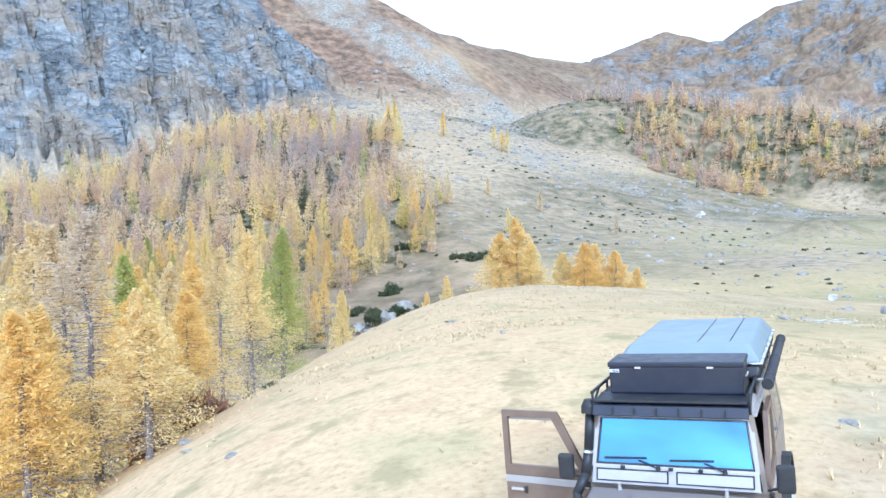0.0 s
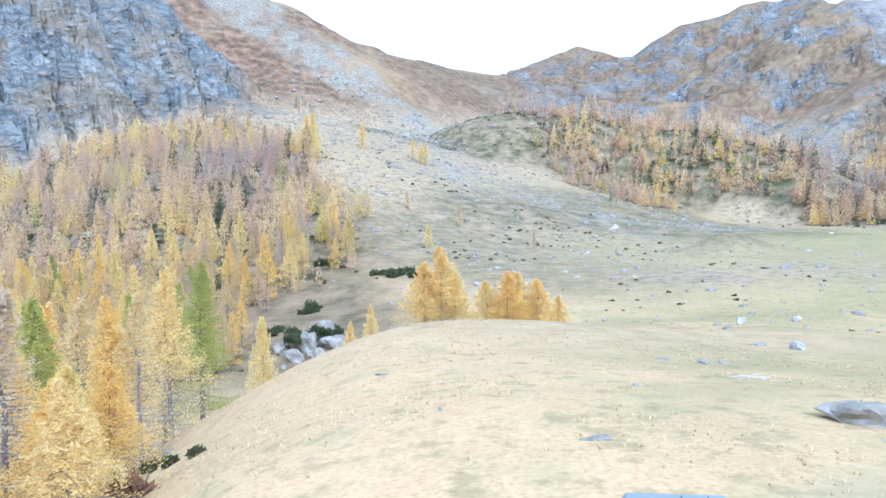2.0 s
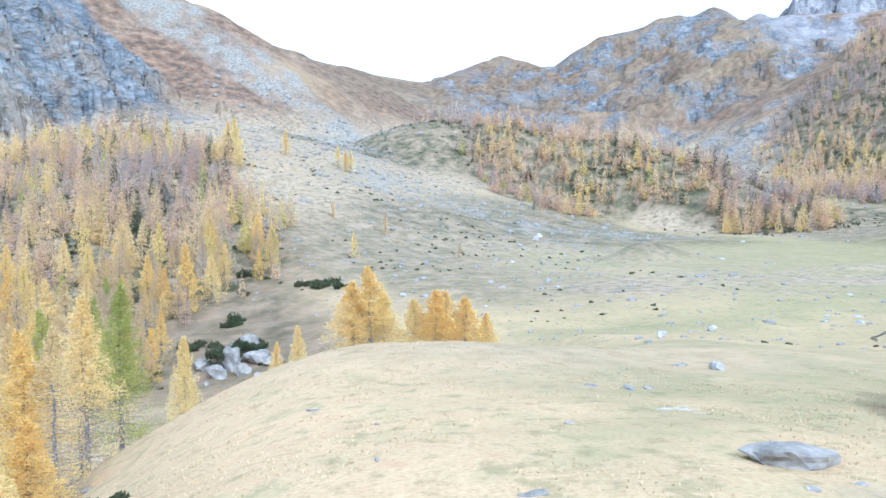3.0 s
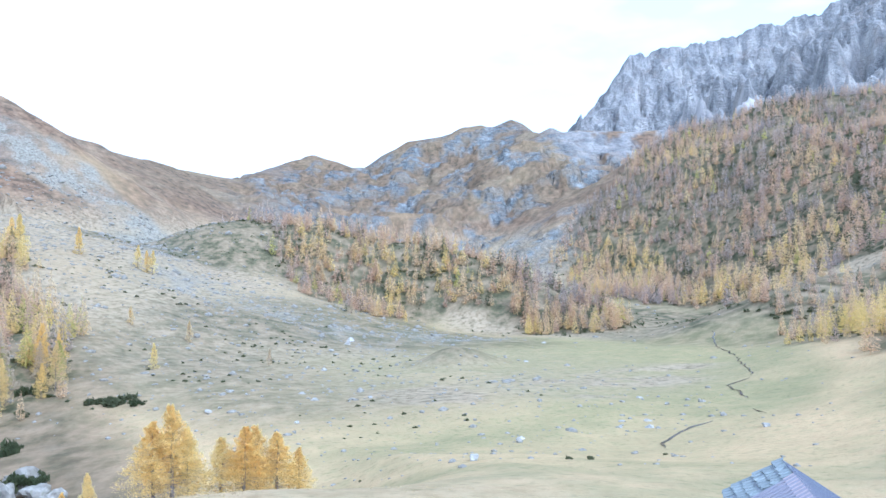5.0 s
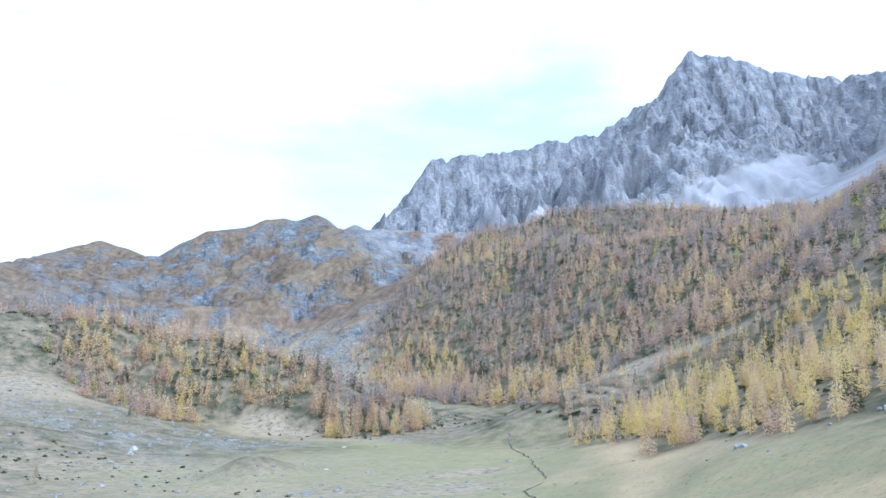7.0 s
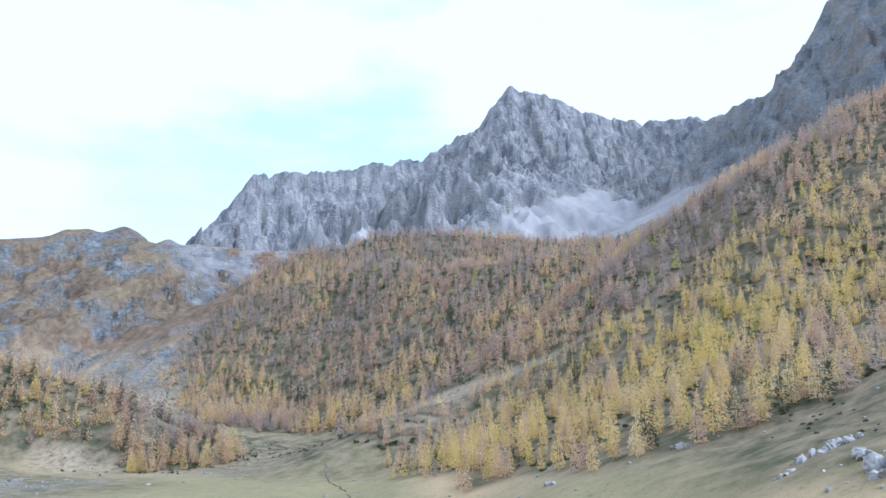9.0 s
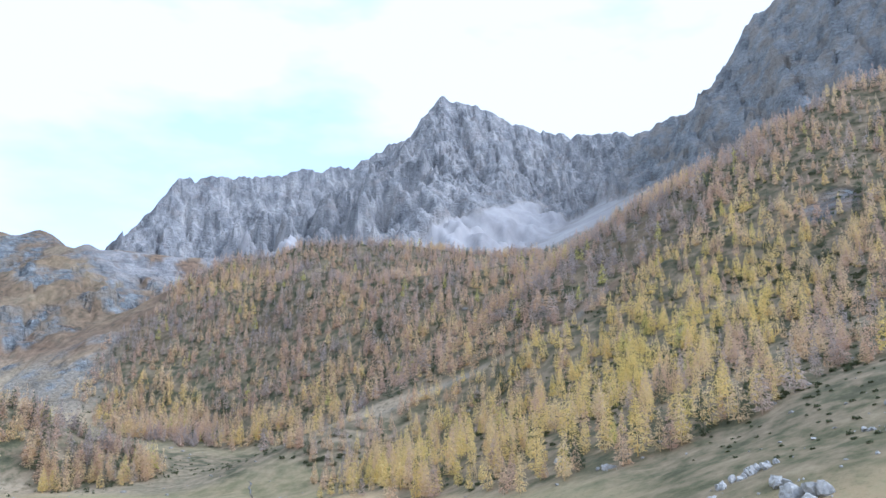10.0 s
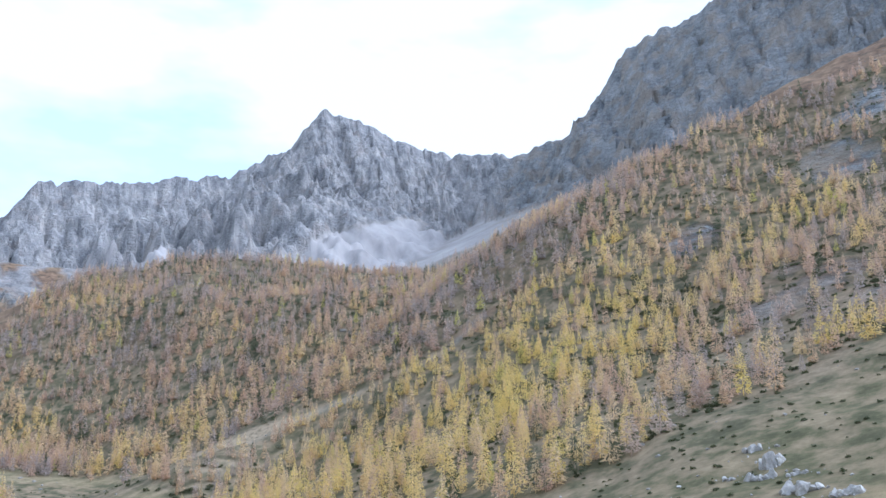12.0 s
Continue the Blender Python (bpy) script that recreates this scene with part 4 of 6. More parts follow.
def frame_of(outer, inner, thick):
    """A plate with an opening: outer and inner corners in the same order."""
    own = bmesh.new()
    o, q = [Vector(p) for p in outer], [Vector(p) for p in inner]
    n = (o[1] - o[0]).cross(o[2] - o[0]).normalized() * thick
    a, b = [own.verts.new(p) for p in o], [own.verts.new(p) for p in q]
    c, d = [own.verts.new(p - n) for p in o], [own.verts.new(p - n) for p in q]
    k = len(o)
    for i in range(k):
        j = (i + 1) % k
        own.faces.new((a[i], a[j], b[j], b[i]))
        own.faces.new((c[j], c[i], d[i], d[j]))
        own.faces.new((a[j], a[i], c[i], c[j]))
        own.faces.new((b[i], b[j], d[j], d[i]))
    return own


def paint(name, colour, rough=0.5, metal=0.0, dirt=0.25, dirt_colour=(0.30, 0.25, 0.18), scale=6):
    m, n, l, b = material(name, rough, metal)
    worn = ramp(n, l, noise_node(n, l, scale, 6, 0.7), [(0.42, (0, 0, 0)), (0.72, (1, 1, 1))])
    c = blend(n, l, math_node(n, l, "MULTIPLY", worn, dirt), colour, dirt_colour)
    l.new(c, b.inputs["Base Color"])
    l.new(math_node(n, l, "ADD", math_node(n, l, "MULTIPLY", worn, 0.25), rough), b.inputs["Roughness"])
    bump(n, l, b, noise_node(n, l, scale * 8, 3), 0.12, 0.004)
    return m


BROWN = paint("brown_paint", (0.155, 0.105, 0.075), 0.45)
SILVER = paint("silver_paint", (0.40, 0.385, 0.375), 0.4, 0.25)
BEIGE = paint("beige_paint", (0.25, 0.205, 0.165), 0.45)
BONNET = paint("dark_bonnet", (0.17, 0.15, 0.14), 0.55)
BLACK = paint("black_plastic", (0.016, 0.018, 0.022), 0.5, 0, 0.08)
BOXBLACK = paint("black_aluminium", (0.016, 0.020, 0.034), 0.4, 0.0, 0.06)
SHELL = paint("grey_shell", (0.19, 0.235, 0.25), 0.45, 0.0, 0.3, (0.28, 0.32, 0.325), 2)
CANVAS = paint("black_canvas", (0.03, 0.031, 0.038), 0.8, 0, 0.12)
CHROME = paint("bright_metal", (0.7, 0.7, 0.7), 0.25, 0.9, 0.1)
RUBBER = paint("tyre_rubber", (0.03, 0.03, 0.03), 0.85)
WHITE = paint("white_label", (0.75, 0.75, 0.75), 0.5)
SEAT = paint("dark_cloth", (0.04, 0.04, 0.045), 0.9)


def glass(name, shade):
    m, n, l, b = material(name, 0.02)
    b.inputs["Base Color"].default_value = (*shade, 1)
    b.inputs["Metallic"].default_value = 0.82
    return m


# blue base colour stands in for blue sky reflected in the windscreen
SKY_SCREEN = glass("sky_blue_glass", (0.13, 0.28, 0.47))
PANE = glass("tinted_glass", (0.10, 0.11, 0.12))


# ---- the off-road car; in its own axes x to its left, y to its rear ----
def car():
    ob = new("off_road_car")
    ob.empty_display_size = .5
    tagged(ob, "brown off-road car with snorkel and an open door on the grass", "car")
    # lower body, bonnet and cabin
    bm = block(-.80, .80, .05, 2.80, .50, 1.18, .03)
    body = part("body", bm, BEIGE, ob, "beige lower side panels")
    part("chassis", block(-.45, .45, -1.35, 2.7, .42, .56, .01), BLACK, ob)
    bm = bmesh.new()
    ring = [(-.70, -1.22, 1.02), (.70, -1.22, 1.02), (.76, -.06, 1.17), (-.76, -.06, 1.17)]
    slab(ring, .09, bm)
    bmesh.ops.bevel(bm, geom=[e for e in bm.edges], offset=.025, segments=2, affect="EDGES")
    part("bonnet", bm, BONNET, ob, "dusty dark bonnet")
    bm = bmesh.new()
    slab([(-.30, -1.0, 1.085), (.30, -1.0, 1.085), (.34, -.2, 1.19), (-.34, -.2, 1.19)], .04, bm)
    bmesh.ops.bevel(bm, geom=[e for e in bm.edges], offset=.015, segments=2, affect="EDGES")
    part("bonnet_bulge", bm, BONNET, ob)
    for sx in (-.47, .47):
        part("washer_nozzle", rod((sx, -.10, 1.16), (sx, -.10, 1.225), .022, .014), CHROME, ob, "bright bonnet catch")
    part("grille_panel", block(-.62, .62, -1.28, -1.22, .62, 1.02, .02), BLACK, ob)
    for k in range(6):
        part("grille_bar", block(-.34, .34, -1.30, -1.28, .68 + .05 * k, .70 + .05 * k, .004), BLACK, ob)
    for sx in (-.5, .5):
        lamp = part("headlight", rod((sx, -1.30, .86), (sx, -1.24, .86), .09, .09, 20), CHROME, ob)
        part("lens", rod((sx, -1.315, .86), (sx, -1.30, .86), .08, .085, 20), PANE, lamp)
    part("bumper", block(-.88, .88, -1.46, -1.32, .50, .66, .02), BLACK, ob)
    for sx in (-1, 1):
        part("front_wing", block(min(sx * .70, sx * .83), max(sx * .70, sx * .83), -1.22, .02, .74, 1.05, .035), BROWN, ob)
        for y in (-.75, 2.04):
            bm = bmesh.new()
            for k in range(9):
                t0, t1 = math.pi * k / 9, math.pi * (k + 1) / 9
                pts = [(sx * .78, y + .50 * math.cos(t0), .40 + .50 * math.sin(t0)), (sx * .895, y + .50 * math.cos(t0), .40 + .50 * math.sin(t0)),
                       (sx * .895, y + .50 * math.cos(t1), .40 + .50 * math.sin(t1)), (sx * .78, y + .50 * math.cos(t1), .40 + .50 * math.sin(t1))]
                slab(pts if sx > 0 else pts[::-1], .03, bm)
            part("wheel_arch", bm, BLACK, ob)
            wheel = new("wheel")
            wheel.parent = ob
            bm = rod((sx * .62, y, .40), (sx * .87, y, .40), .40, .40, 28)
            bmesh.ops.bevel(bm, geom=[e for e in bm.edges if len(e.link_faces) == 2 and e.calc_face_angle(0) > 1], offset=.05, segments=3, affect="EDGES")
            for k in range(28):
                t = 2 * math.pi * k / 28
                c, s = math.cos(t), math.sin(t)
                bmesh.ops.create_cube(bm, size=1, matrix=Matrix.Translation((sx * .745, y + .40 * c, .40 + .40 * s)) @ Matrix.Rotation(t - math.pi / 2, 4, "X") @ Matrix.Diagonal((.22, .05, .024, 1)))
            part("tyre", bm, RUBBER, wheel)
            bm = rod((sx * .80, y, .40), (sx * .878, y, .40), .22, .20, 20)
            rod((sx * .86, y, .40), (sx * .90, y, .40), .07, .06, 12, bm)
            part("rim", bm, SILVER, wheel, "dull silver steel rim")
    # scuttle below the screen, with two long vent flaps
    part("scuttle", slab([(-.745, -.045, 1.20), (.745, -.045, 1.20), (.735, .0, 1.352), (-.735, .0, 1.352)], .05), SILVER, ob, "pale scuttle panel with two vent flaps")
    for a, b in ((-.70, -.035), (.035, .70)):
        bm = frame_of([(a, -.052, 1.225), (b, -.052, 1.225), (b, -.018, 1.335), (a, -.018, 1.335)], [(a + .012, -.049, 1.236), (b - .012, -.049, 1.236), (b - .012, -.022, 1.324), (a + .012, -.022, 1.324)], .008)
        flap = part("vent_flap", bm, BLACK, ob, "vent flap outlined by a black seal")
        part("panel", slab([(a + .014, -.054, 1.238), (b - .014, -.054, 1.238), (b - .014, -.027, 1.322), (a + .014, -.027, 1.322)], .006), SILVER, flap)
    # windscreen
    part("screen_frame", frame_of([(-.745, -.005, 1.345), (.745, -.005, 1.345), (.705, .135, 1.815), (-.705, .135, 1.815)], [(-.70, .008, 1.375), (.70, .008, 1.375), (.655, .122, 1.775), (-.655, .122, 1.775)], .045), SILVER, ob, "silver windscreen frame")
    part("windscreen", slab([(-.705, .020, 1.37), (.705, .020, 1.37), (.66, .134, 1.78), (-.66, .134, 1.78)], .008), SKY_SCREEN, ob, "windscreen coloured blue for the sky it reflects")
    part("screen_seal", frame_of([(-.708, .004, 1.366), (.708, .004, 1.366), (.663, .122, 1.784), (-.663, .122, 1.784)], [(-.69, .010, 1.384), (.69, .010, 1.384), (.645, .124, 1.768), (-.645, .124, 1.768)], .012), BLACK, ob)
    for x, tip in ((-.12, -.62), (.46, -.02)):
        bm = rod((x, -.02, 1.352), ((x + tip) / 2 + .06, .0, 1.415), .008, .006, 6)
        arm = part("wiper", bm, BLACK, ob)
        part("blade", rod((tip, .004, 1.425), (tip + .38, .006, 1.437), .010, .010, 6), BLACK, arm)
        part("pivot", rod((x, -.03, 1.345), (x, -.03, 1.375), .022, .016, 10), BLACK, arm)
    for x in (-.45, -.01, .25):
        part("hinge", block(x - .02, x + .02, -.035, -.005, 1.338, 1.366, .006), BLACK, ob)
    # cabin sides, pillars, roof
    for sx in (-1, 1):
        rows = [(.13, 1.80), (.10, 1.18)]
        for y0, y1 in ((.02, .14), (1.02, 1.12), (1.90, 2.02), (2.68, 2.80)):
            part("pillar", slab([(sx * .80, y0, 1.18), (sx * .80, y1, 1.18), (sx * .715, y1, 1.84), (sx * .715, y0 + .10 * (y0 < .1), 1.84)][::sx], .04), BEIGE, ob)
        for y0, y1 in ((1.12, 1.90), (2.02, 2.68)):
            pane = part("side_window", slab([(sx * .795, y0 + .01, 1.22), (sx * .795, y1 - .01, 1.22), (sx * .725, y1 - .01, 1.76), (sx * .725, y0 + .01, 1.76)][::sx], .01), PANE, ob, "dark side window")
            part("window_frame", frame_of([(sx * .803, y0, 1.18), (sx * .803, y1, 1.18), (sx * .722, y1, 1.80), (sx * .722, y0, 1.80)][::sx], [(sx * .797, y0 + .05, 1.24), (sx * .797, y1 - .05, 1.24), (sx * .729, y1 - .05, 1.745), (sx * .729, y0 + .05, 1.745)][::sx], .02), BEIGE, pane)
        part("roof_gutter", block(min(sx * .70, sx * .745), max(sx * .70, sx * .745), .12, 2.82, 1.82, 1.85, .008), SILVER, ob)
    part("roof", block(-.715, .715, .12, 2.80, 1.83, 1.93, .04, 3), SILVER, ob, "pale roof under the rack")
    part("rear_wall", slab([(-.79, 2.80, .52), (.79, 2.80, .52), (.72, 2.80, 1.86), (-.72, 2.80, 1.86)], .04), BEIGE, ob)
    part("dashboard", block(-.68, .68, .10, .34, 1.05, 1.26, .04), BLACK, ob)
    for x in (-.38, .38):
        seat = part("seat", block(x - .24, x + .24, .55, 1.05, .72, .92, .05), SEAT, ob)
        part("backrest", block(x - .23, x + .23, 1.0, 1.13, .88, 1.48, .05), SEAT, seat)
    # the closed door and the open one
    def door(m, is_open):
        d = new("open_door" if is_open else "door")
        d.parent = ob
        d.matrix_basis = m
        tagged(d, "front door swung wide open, brown with a pale stripe" if is_open else "")
        part("lower_panel", block(-.025, .025, .0, .90, .56, 1.06, .012), BROWN, d)
        part("stripe", block(-.03, .03, .0, .90, 1.06, 1.13, .006), SILVER, d, "pale waist stripe")
        part("waist", block(-.025, .025, .0, .90, 1.13, 1.20, .008), BROWN, d)
        part("window_frame", frame_of([(-.022, .0, 1.20), (-.022, .90, 1.20), (-.012, .90, 1.80), (-.012, .30, 1.80)], [(-.022, .10, 1.24), (-.022, .84, 1.24), (-.012, .84, 1.735), (-.012, .36, 1.735)], -.04), BROWN, d)
        if not is_open:
            part("window_glass", slab([(0, .09, 1.23), (0, .85, 1.23), (.006, .85, 1.745), (.006, .35, 1.745)], .006), PANE, d)
        part("trim", block(.026, .034, .36, .84, 1.70, 1.74, .003), SILVER, d)
        handle = part("door_handle", block(-.05, -.025, .70, .84, .98, 1.01, .008), CHROME, d, "metal door handle")
        part("keeper", block(-.045, -.03, .66, .69, .96, 1.03, .004), BLACK, handle)
        for z in (.70, 1.08):
            part("door_hinge", block(-.045, .02, -.04, .06, z, z + .05, .008), BLACK, d)
    door(pose(.795, .14, .0) @ Matrix.Diagonal((-1, 1, 1, 1)), False)
    door(pose(-.83, .17, .0, 0, 0, 86), True)
    # mirrors
    for x, y in ((-.985, -.04), (.955, -.06)):
        arm = part("mirror_arm", rod((.80 * (1 if x > 0 else -1), .02, 1.20), (x, y, 1.27), .012, .012, 8), BLACK, ob)
        part("wing_mirror", block(x - .075, x + .075, y - .045, y + .03, 1.22, 1.46, .03, 3), BLACK, arm, "black wing mirror")
    # snorkel up the pillar
    bm = bmesh.new()
    path = [(-.83, -.22, .98), (-.865, -.16, 1.12), (-.80, -.06, 1.28), (-.775, .03, 1.50), (-.755, .10, 1.84)]
    for a, b in zip(path, path[1:]):
        rod(a, b, .046, .044, 12, bm)
    for p in path[1:-1]:
        bmesh.ops.create_uvsphere(bm, u_segments=12, v_segments=8, radius=.046, matrix=Matrix.Translation(p))
    pipe = part("snorkel", bm, BLACK, ob, "black snorkel pipe with a mushroom top", True)
    bm = rod((-.755, .10, 1.82), (-.752, .11, 1.89), .085, .085, 18)
    rod((-.752, .11, 1.89), (-.751, .115, 1.955), .085, .055, 18, bm)
    part("snorkel_cap", bm, BLACK, pipe, "", False)
    part("clamp", rod((-.782, .01, 1.46), (-.780, .016, 1.485), .052, .052, 14), CHROME, pipe, "bright hose clamp")
    # rack with a wind deflector
    rack = new("roof_rack")
    rack.parent = ob
    tagged(rack, "black roof rack with a wind deflector")
    part("deflector", slab([(-.69, -.04, 1.845), (.69, -.04, 1.845), (.69, .0, 1.925), (-.69, .0, 1.925)], .03), BOXBLACK, rack)
    part("deck", block(-.68, .68, .0, 2.75, 1.955, 1.975, .006), BLACK, rack)
    part("front_tray", slab([(-.69, .0, 1.925), (.69, .0, 1.925), (.68, .30, 1.985), (-.68, .30, 1.985)], .012), BOXBLACK, rack, "dark glossy tray plate")
    for sx in (-.70, .70):
        part("side_rail", rod((sx, .02, 2.04), (sx, 2.75, 2.04), .016, .016, 8), BLACK, rack)
        for y in (.04, .6, 1.2, 1.8, 2.4, 2.72):
            part("rail_post", rod((sx, y, 1.86), (sx, y, 2.04), .013, .013, 6), BLACK, rack)
        part("stay", rod((sx, .30, 2.04), (sx, .03, 1.90), .012, .012, 6), BLACK, rack)
    for x in np.linspace(-.5, .5, 6):
        part("deflector_rib", block(x - .006, x + .006, -.052, -.036, 1.85, 1.92, .002), BLACK, rack)
    ob.matrix_basis = CAR
    # things carried on the rack
    case = new("storage_box")
    tagged(case, "long black metal storage box strapped on the roof rack", "storage box")
    part("body", block(-.580, .642, .262, .70, 1.985, 2.235, .012), BOXBLACK, case)
    lid = part("lid", block(-.590, .652, .250, .712, 2.235, 2.285, .012), BOXBLACK, case)
    for x in (-.30, .36):
        part("latch", block(x - .03, x + .03, .238, .252, 2.222, 2.243, .004), CHROME, case, "bright latch")
    plate = part("maker_plate", block(-.575, -.48, .257, .263, 2.185, 2.215, .001), WHITE, case, "small white label with unreadable bars")
    for k in range(2):
        part("bar", block(-.545, -.485, .254, .2575, 2.191 + .012 * k, 2.196 + .012 * k, 0), BLACK, plate)
    part("side_handle", rod((.655, .40, 2.13), (.655, .56, 2.13), .010, .010, 8), CHROME, case)
    case.matrix_basis = CAR
    tent = new("roof_tent")
    tagged(tent, "closed grey hard-shell roof tent on the rack", "roof tent")
    def shell(z0, z1, grow, taper):
        bm = bmesh.new()
        low = [(-.62 - grow, .74, z0), (.75 + grow, .74, z0), (.75 + grow, 2.80 + grow, z0), (-.62 - grow, 2.80 + grow, z0)]
        top = [(-.62 + taper, .80 + taper, z1), (.75 - taper, .80 + taper, z1), (.75 - taper, 2.80 - taper, z1), (-.62 + taper, 2.80 - taper, z1)]
        a, b = [bm.verts.new(p) for p in low], [bm.verts.new(p) for p in top]
        bm.faces.new(a[::-1])
        bm.faces.new(b)
        for i in range(4):
            bm.faces.new((a[i], a[(i + 1) % 4], b[(i + 1) % 4], b[i]))
        bmesh.ops.bevel(bm, geom=[e for e in bm.edges], offset=.045, segments=4, affect="EDGES", profile=.5)
        return bm
    part("upper_shell", shell(2.17, 2.345, .02, .10), SHELL, tent, "sun-bleached grey upper shell", True)
    part("lower_shell", shell(2.02, 2.165, .0, -.01), BLACK, tent, "", True)
    part("seal", block(-.645, .775, .76, 2.83, 2.155, 2.178, .008), CHROME, tent, "thin pale seal between the shells")
    for x in (.157, .465):
        part("groove", block(x - .007, x + .007, 1.02, 2.62, 2.338, 2.3475, .003), BLACK, tent)
    tent.matrix_basis = CAR
    awning = new("rolled_awning")
    tagged(awning, "rolled black canvas awning clamped along the roof rack", "awning")
    part("roll", rod((.825, .50, 2.035), (.825, 2.98, 2.035), .05, .05, 18), CANVAS, awning, "", True)
    for y in (.50, 2.98):
        part("end_cap", rod((.825, y - .015, 2.035), (.825, y + .015, 2.035), .054, .054, 18), BLACK, awning)
    for y in (.75, 1.7, 2.6):
        part("strap", rod((.825, y, 2.035), (.825, y + .04, 2.035), .053, .053, 18), BLACK, awning)
        part("bracket", block(.70, .78, y, y + .05, 2.01, 2.03, .004), CHROME, awning)
    awning.matrix_basis = CAR


CAR = pose(2.163, 6.799, -.088, 0, 0, -25.85) @ pose(0, 0, 0, -1.87) @ pose(0, 0, 0, 0, -5.58)
car()
# ---- the stone hut below the pasture; in its own axes x to the right eave, y to the far gable ----
def stone_material(name, light, dark, scale=1.6, bumpy=0.05):
    m, n, l, b = material(name, 0.92)
    v = noise_node(n, l, scale, 8, 0.7)
    info = n.new("ShaderNodeObjectInfo")
    c = ramp(n, l, v, [(0.3, dark), (0.5, tuple((a + c) / 2 for a, c in zip(light, dark))), (0.68, light)])
    c = blend(n, l, ramp(n, l, info.outputs["Random"], [(0, (0.0, 0.0, 0.0)), (1, (0.5, 0.5, 0.5))]), c, dark)
    lichen = ramp(n, l, noise_node(n, l, scale * 2.7, 5, 0.6), [(0.56, (0, 0, 0)), (0.66, (1, 1, 1))])
    c = blend(n, l, math_node(n, l, "MULTIPLY", lichen, 0.45), c, (0.20, 0.20, 0.13))
    l.new(c, b.inputs["Base Color"])
    bump(n, l, b, v, 0.7, bumpy)
    return m


STONE = stone_material("grey_stone", (0.43, 0.405, 0.355), (0.13, 0.12, 0.10))
LIME_ROCK = stone_material("pale_limestone", (0.60, 0.58, 0.53), (0.22, 0.21, 0.19), 0.9)
SLATE = stone_material("roof_slate", (0.40, 0.45, 0.46), (0.15, 0.17, 0.18), 2.5, 0.02)
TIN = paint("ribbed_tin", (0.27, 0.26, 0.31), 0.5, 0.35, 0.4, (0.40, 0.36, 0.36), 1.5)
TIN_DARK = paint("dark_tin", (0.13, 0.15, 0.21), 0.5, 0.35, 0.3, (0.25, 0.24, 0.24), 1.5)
RIDGE = paint("pink_ridge_metal", (0.44, 0.36, 0.39), 0.5, 0.2, 0.3)
PLASTER = paint("white_plaster", (0.66, 0.65, 0.62), 0.9, 0, 0.4, (0.36, 0.33, 0.28), 1.2)
PLANK = paint("grey_boards", (0.21, 0.235, 0.265), 0.85, 0, 0.6, (0.12, 0.12, 0.12), 1.5)
PLANK_PALE = paint("pale_boards", (0.42, 0.44, 0.44), 0.85, 0, 0.4, (0.35, 0.36, 0.36), 1.5)


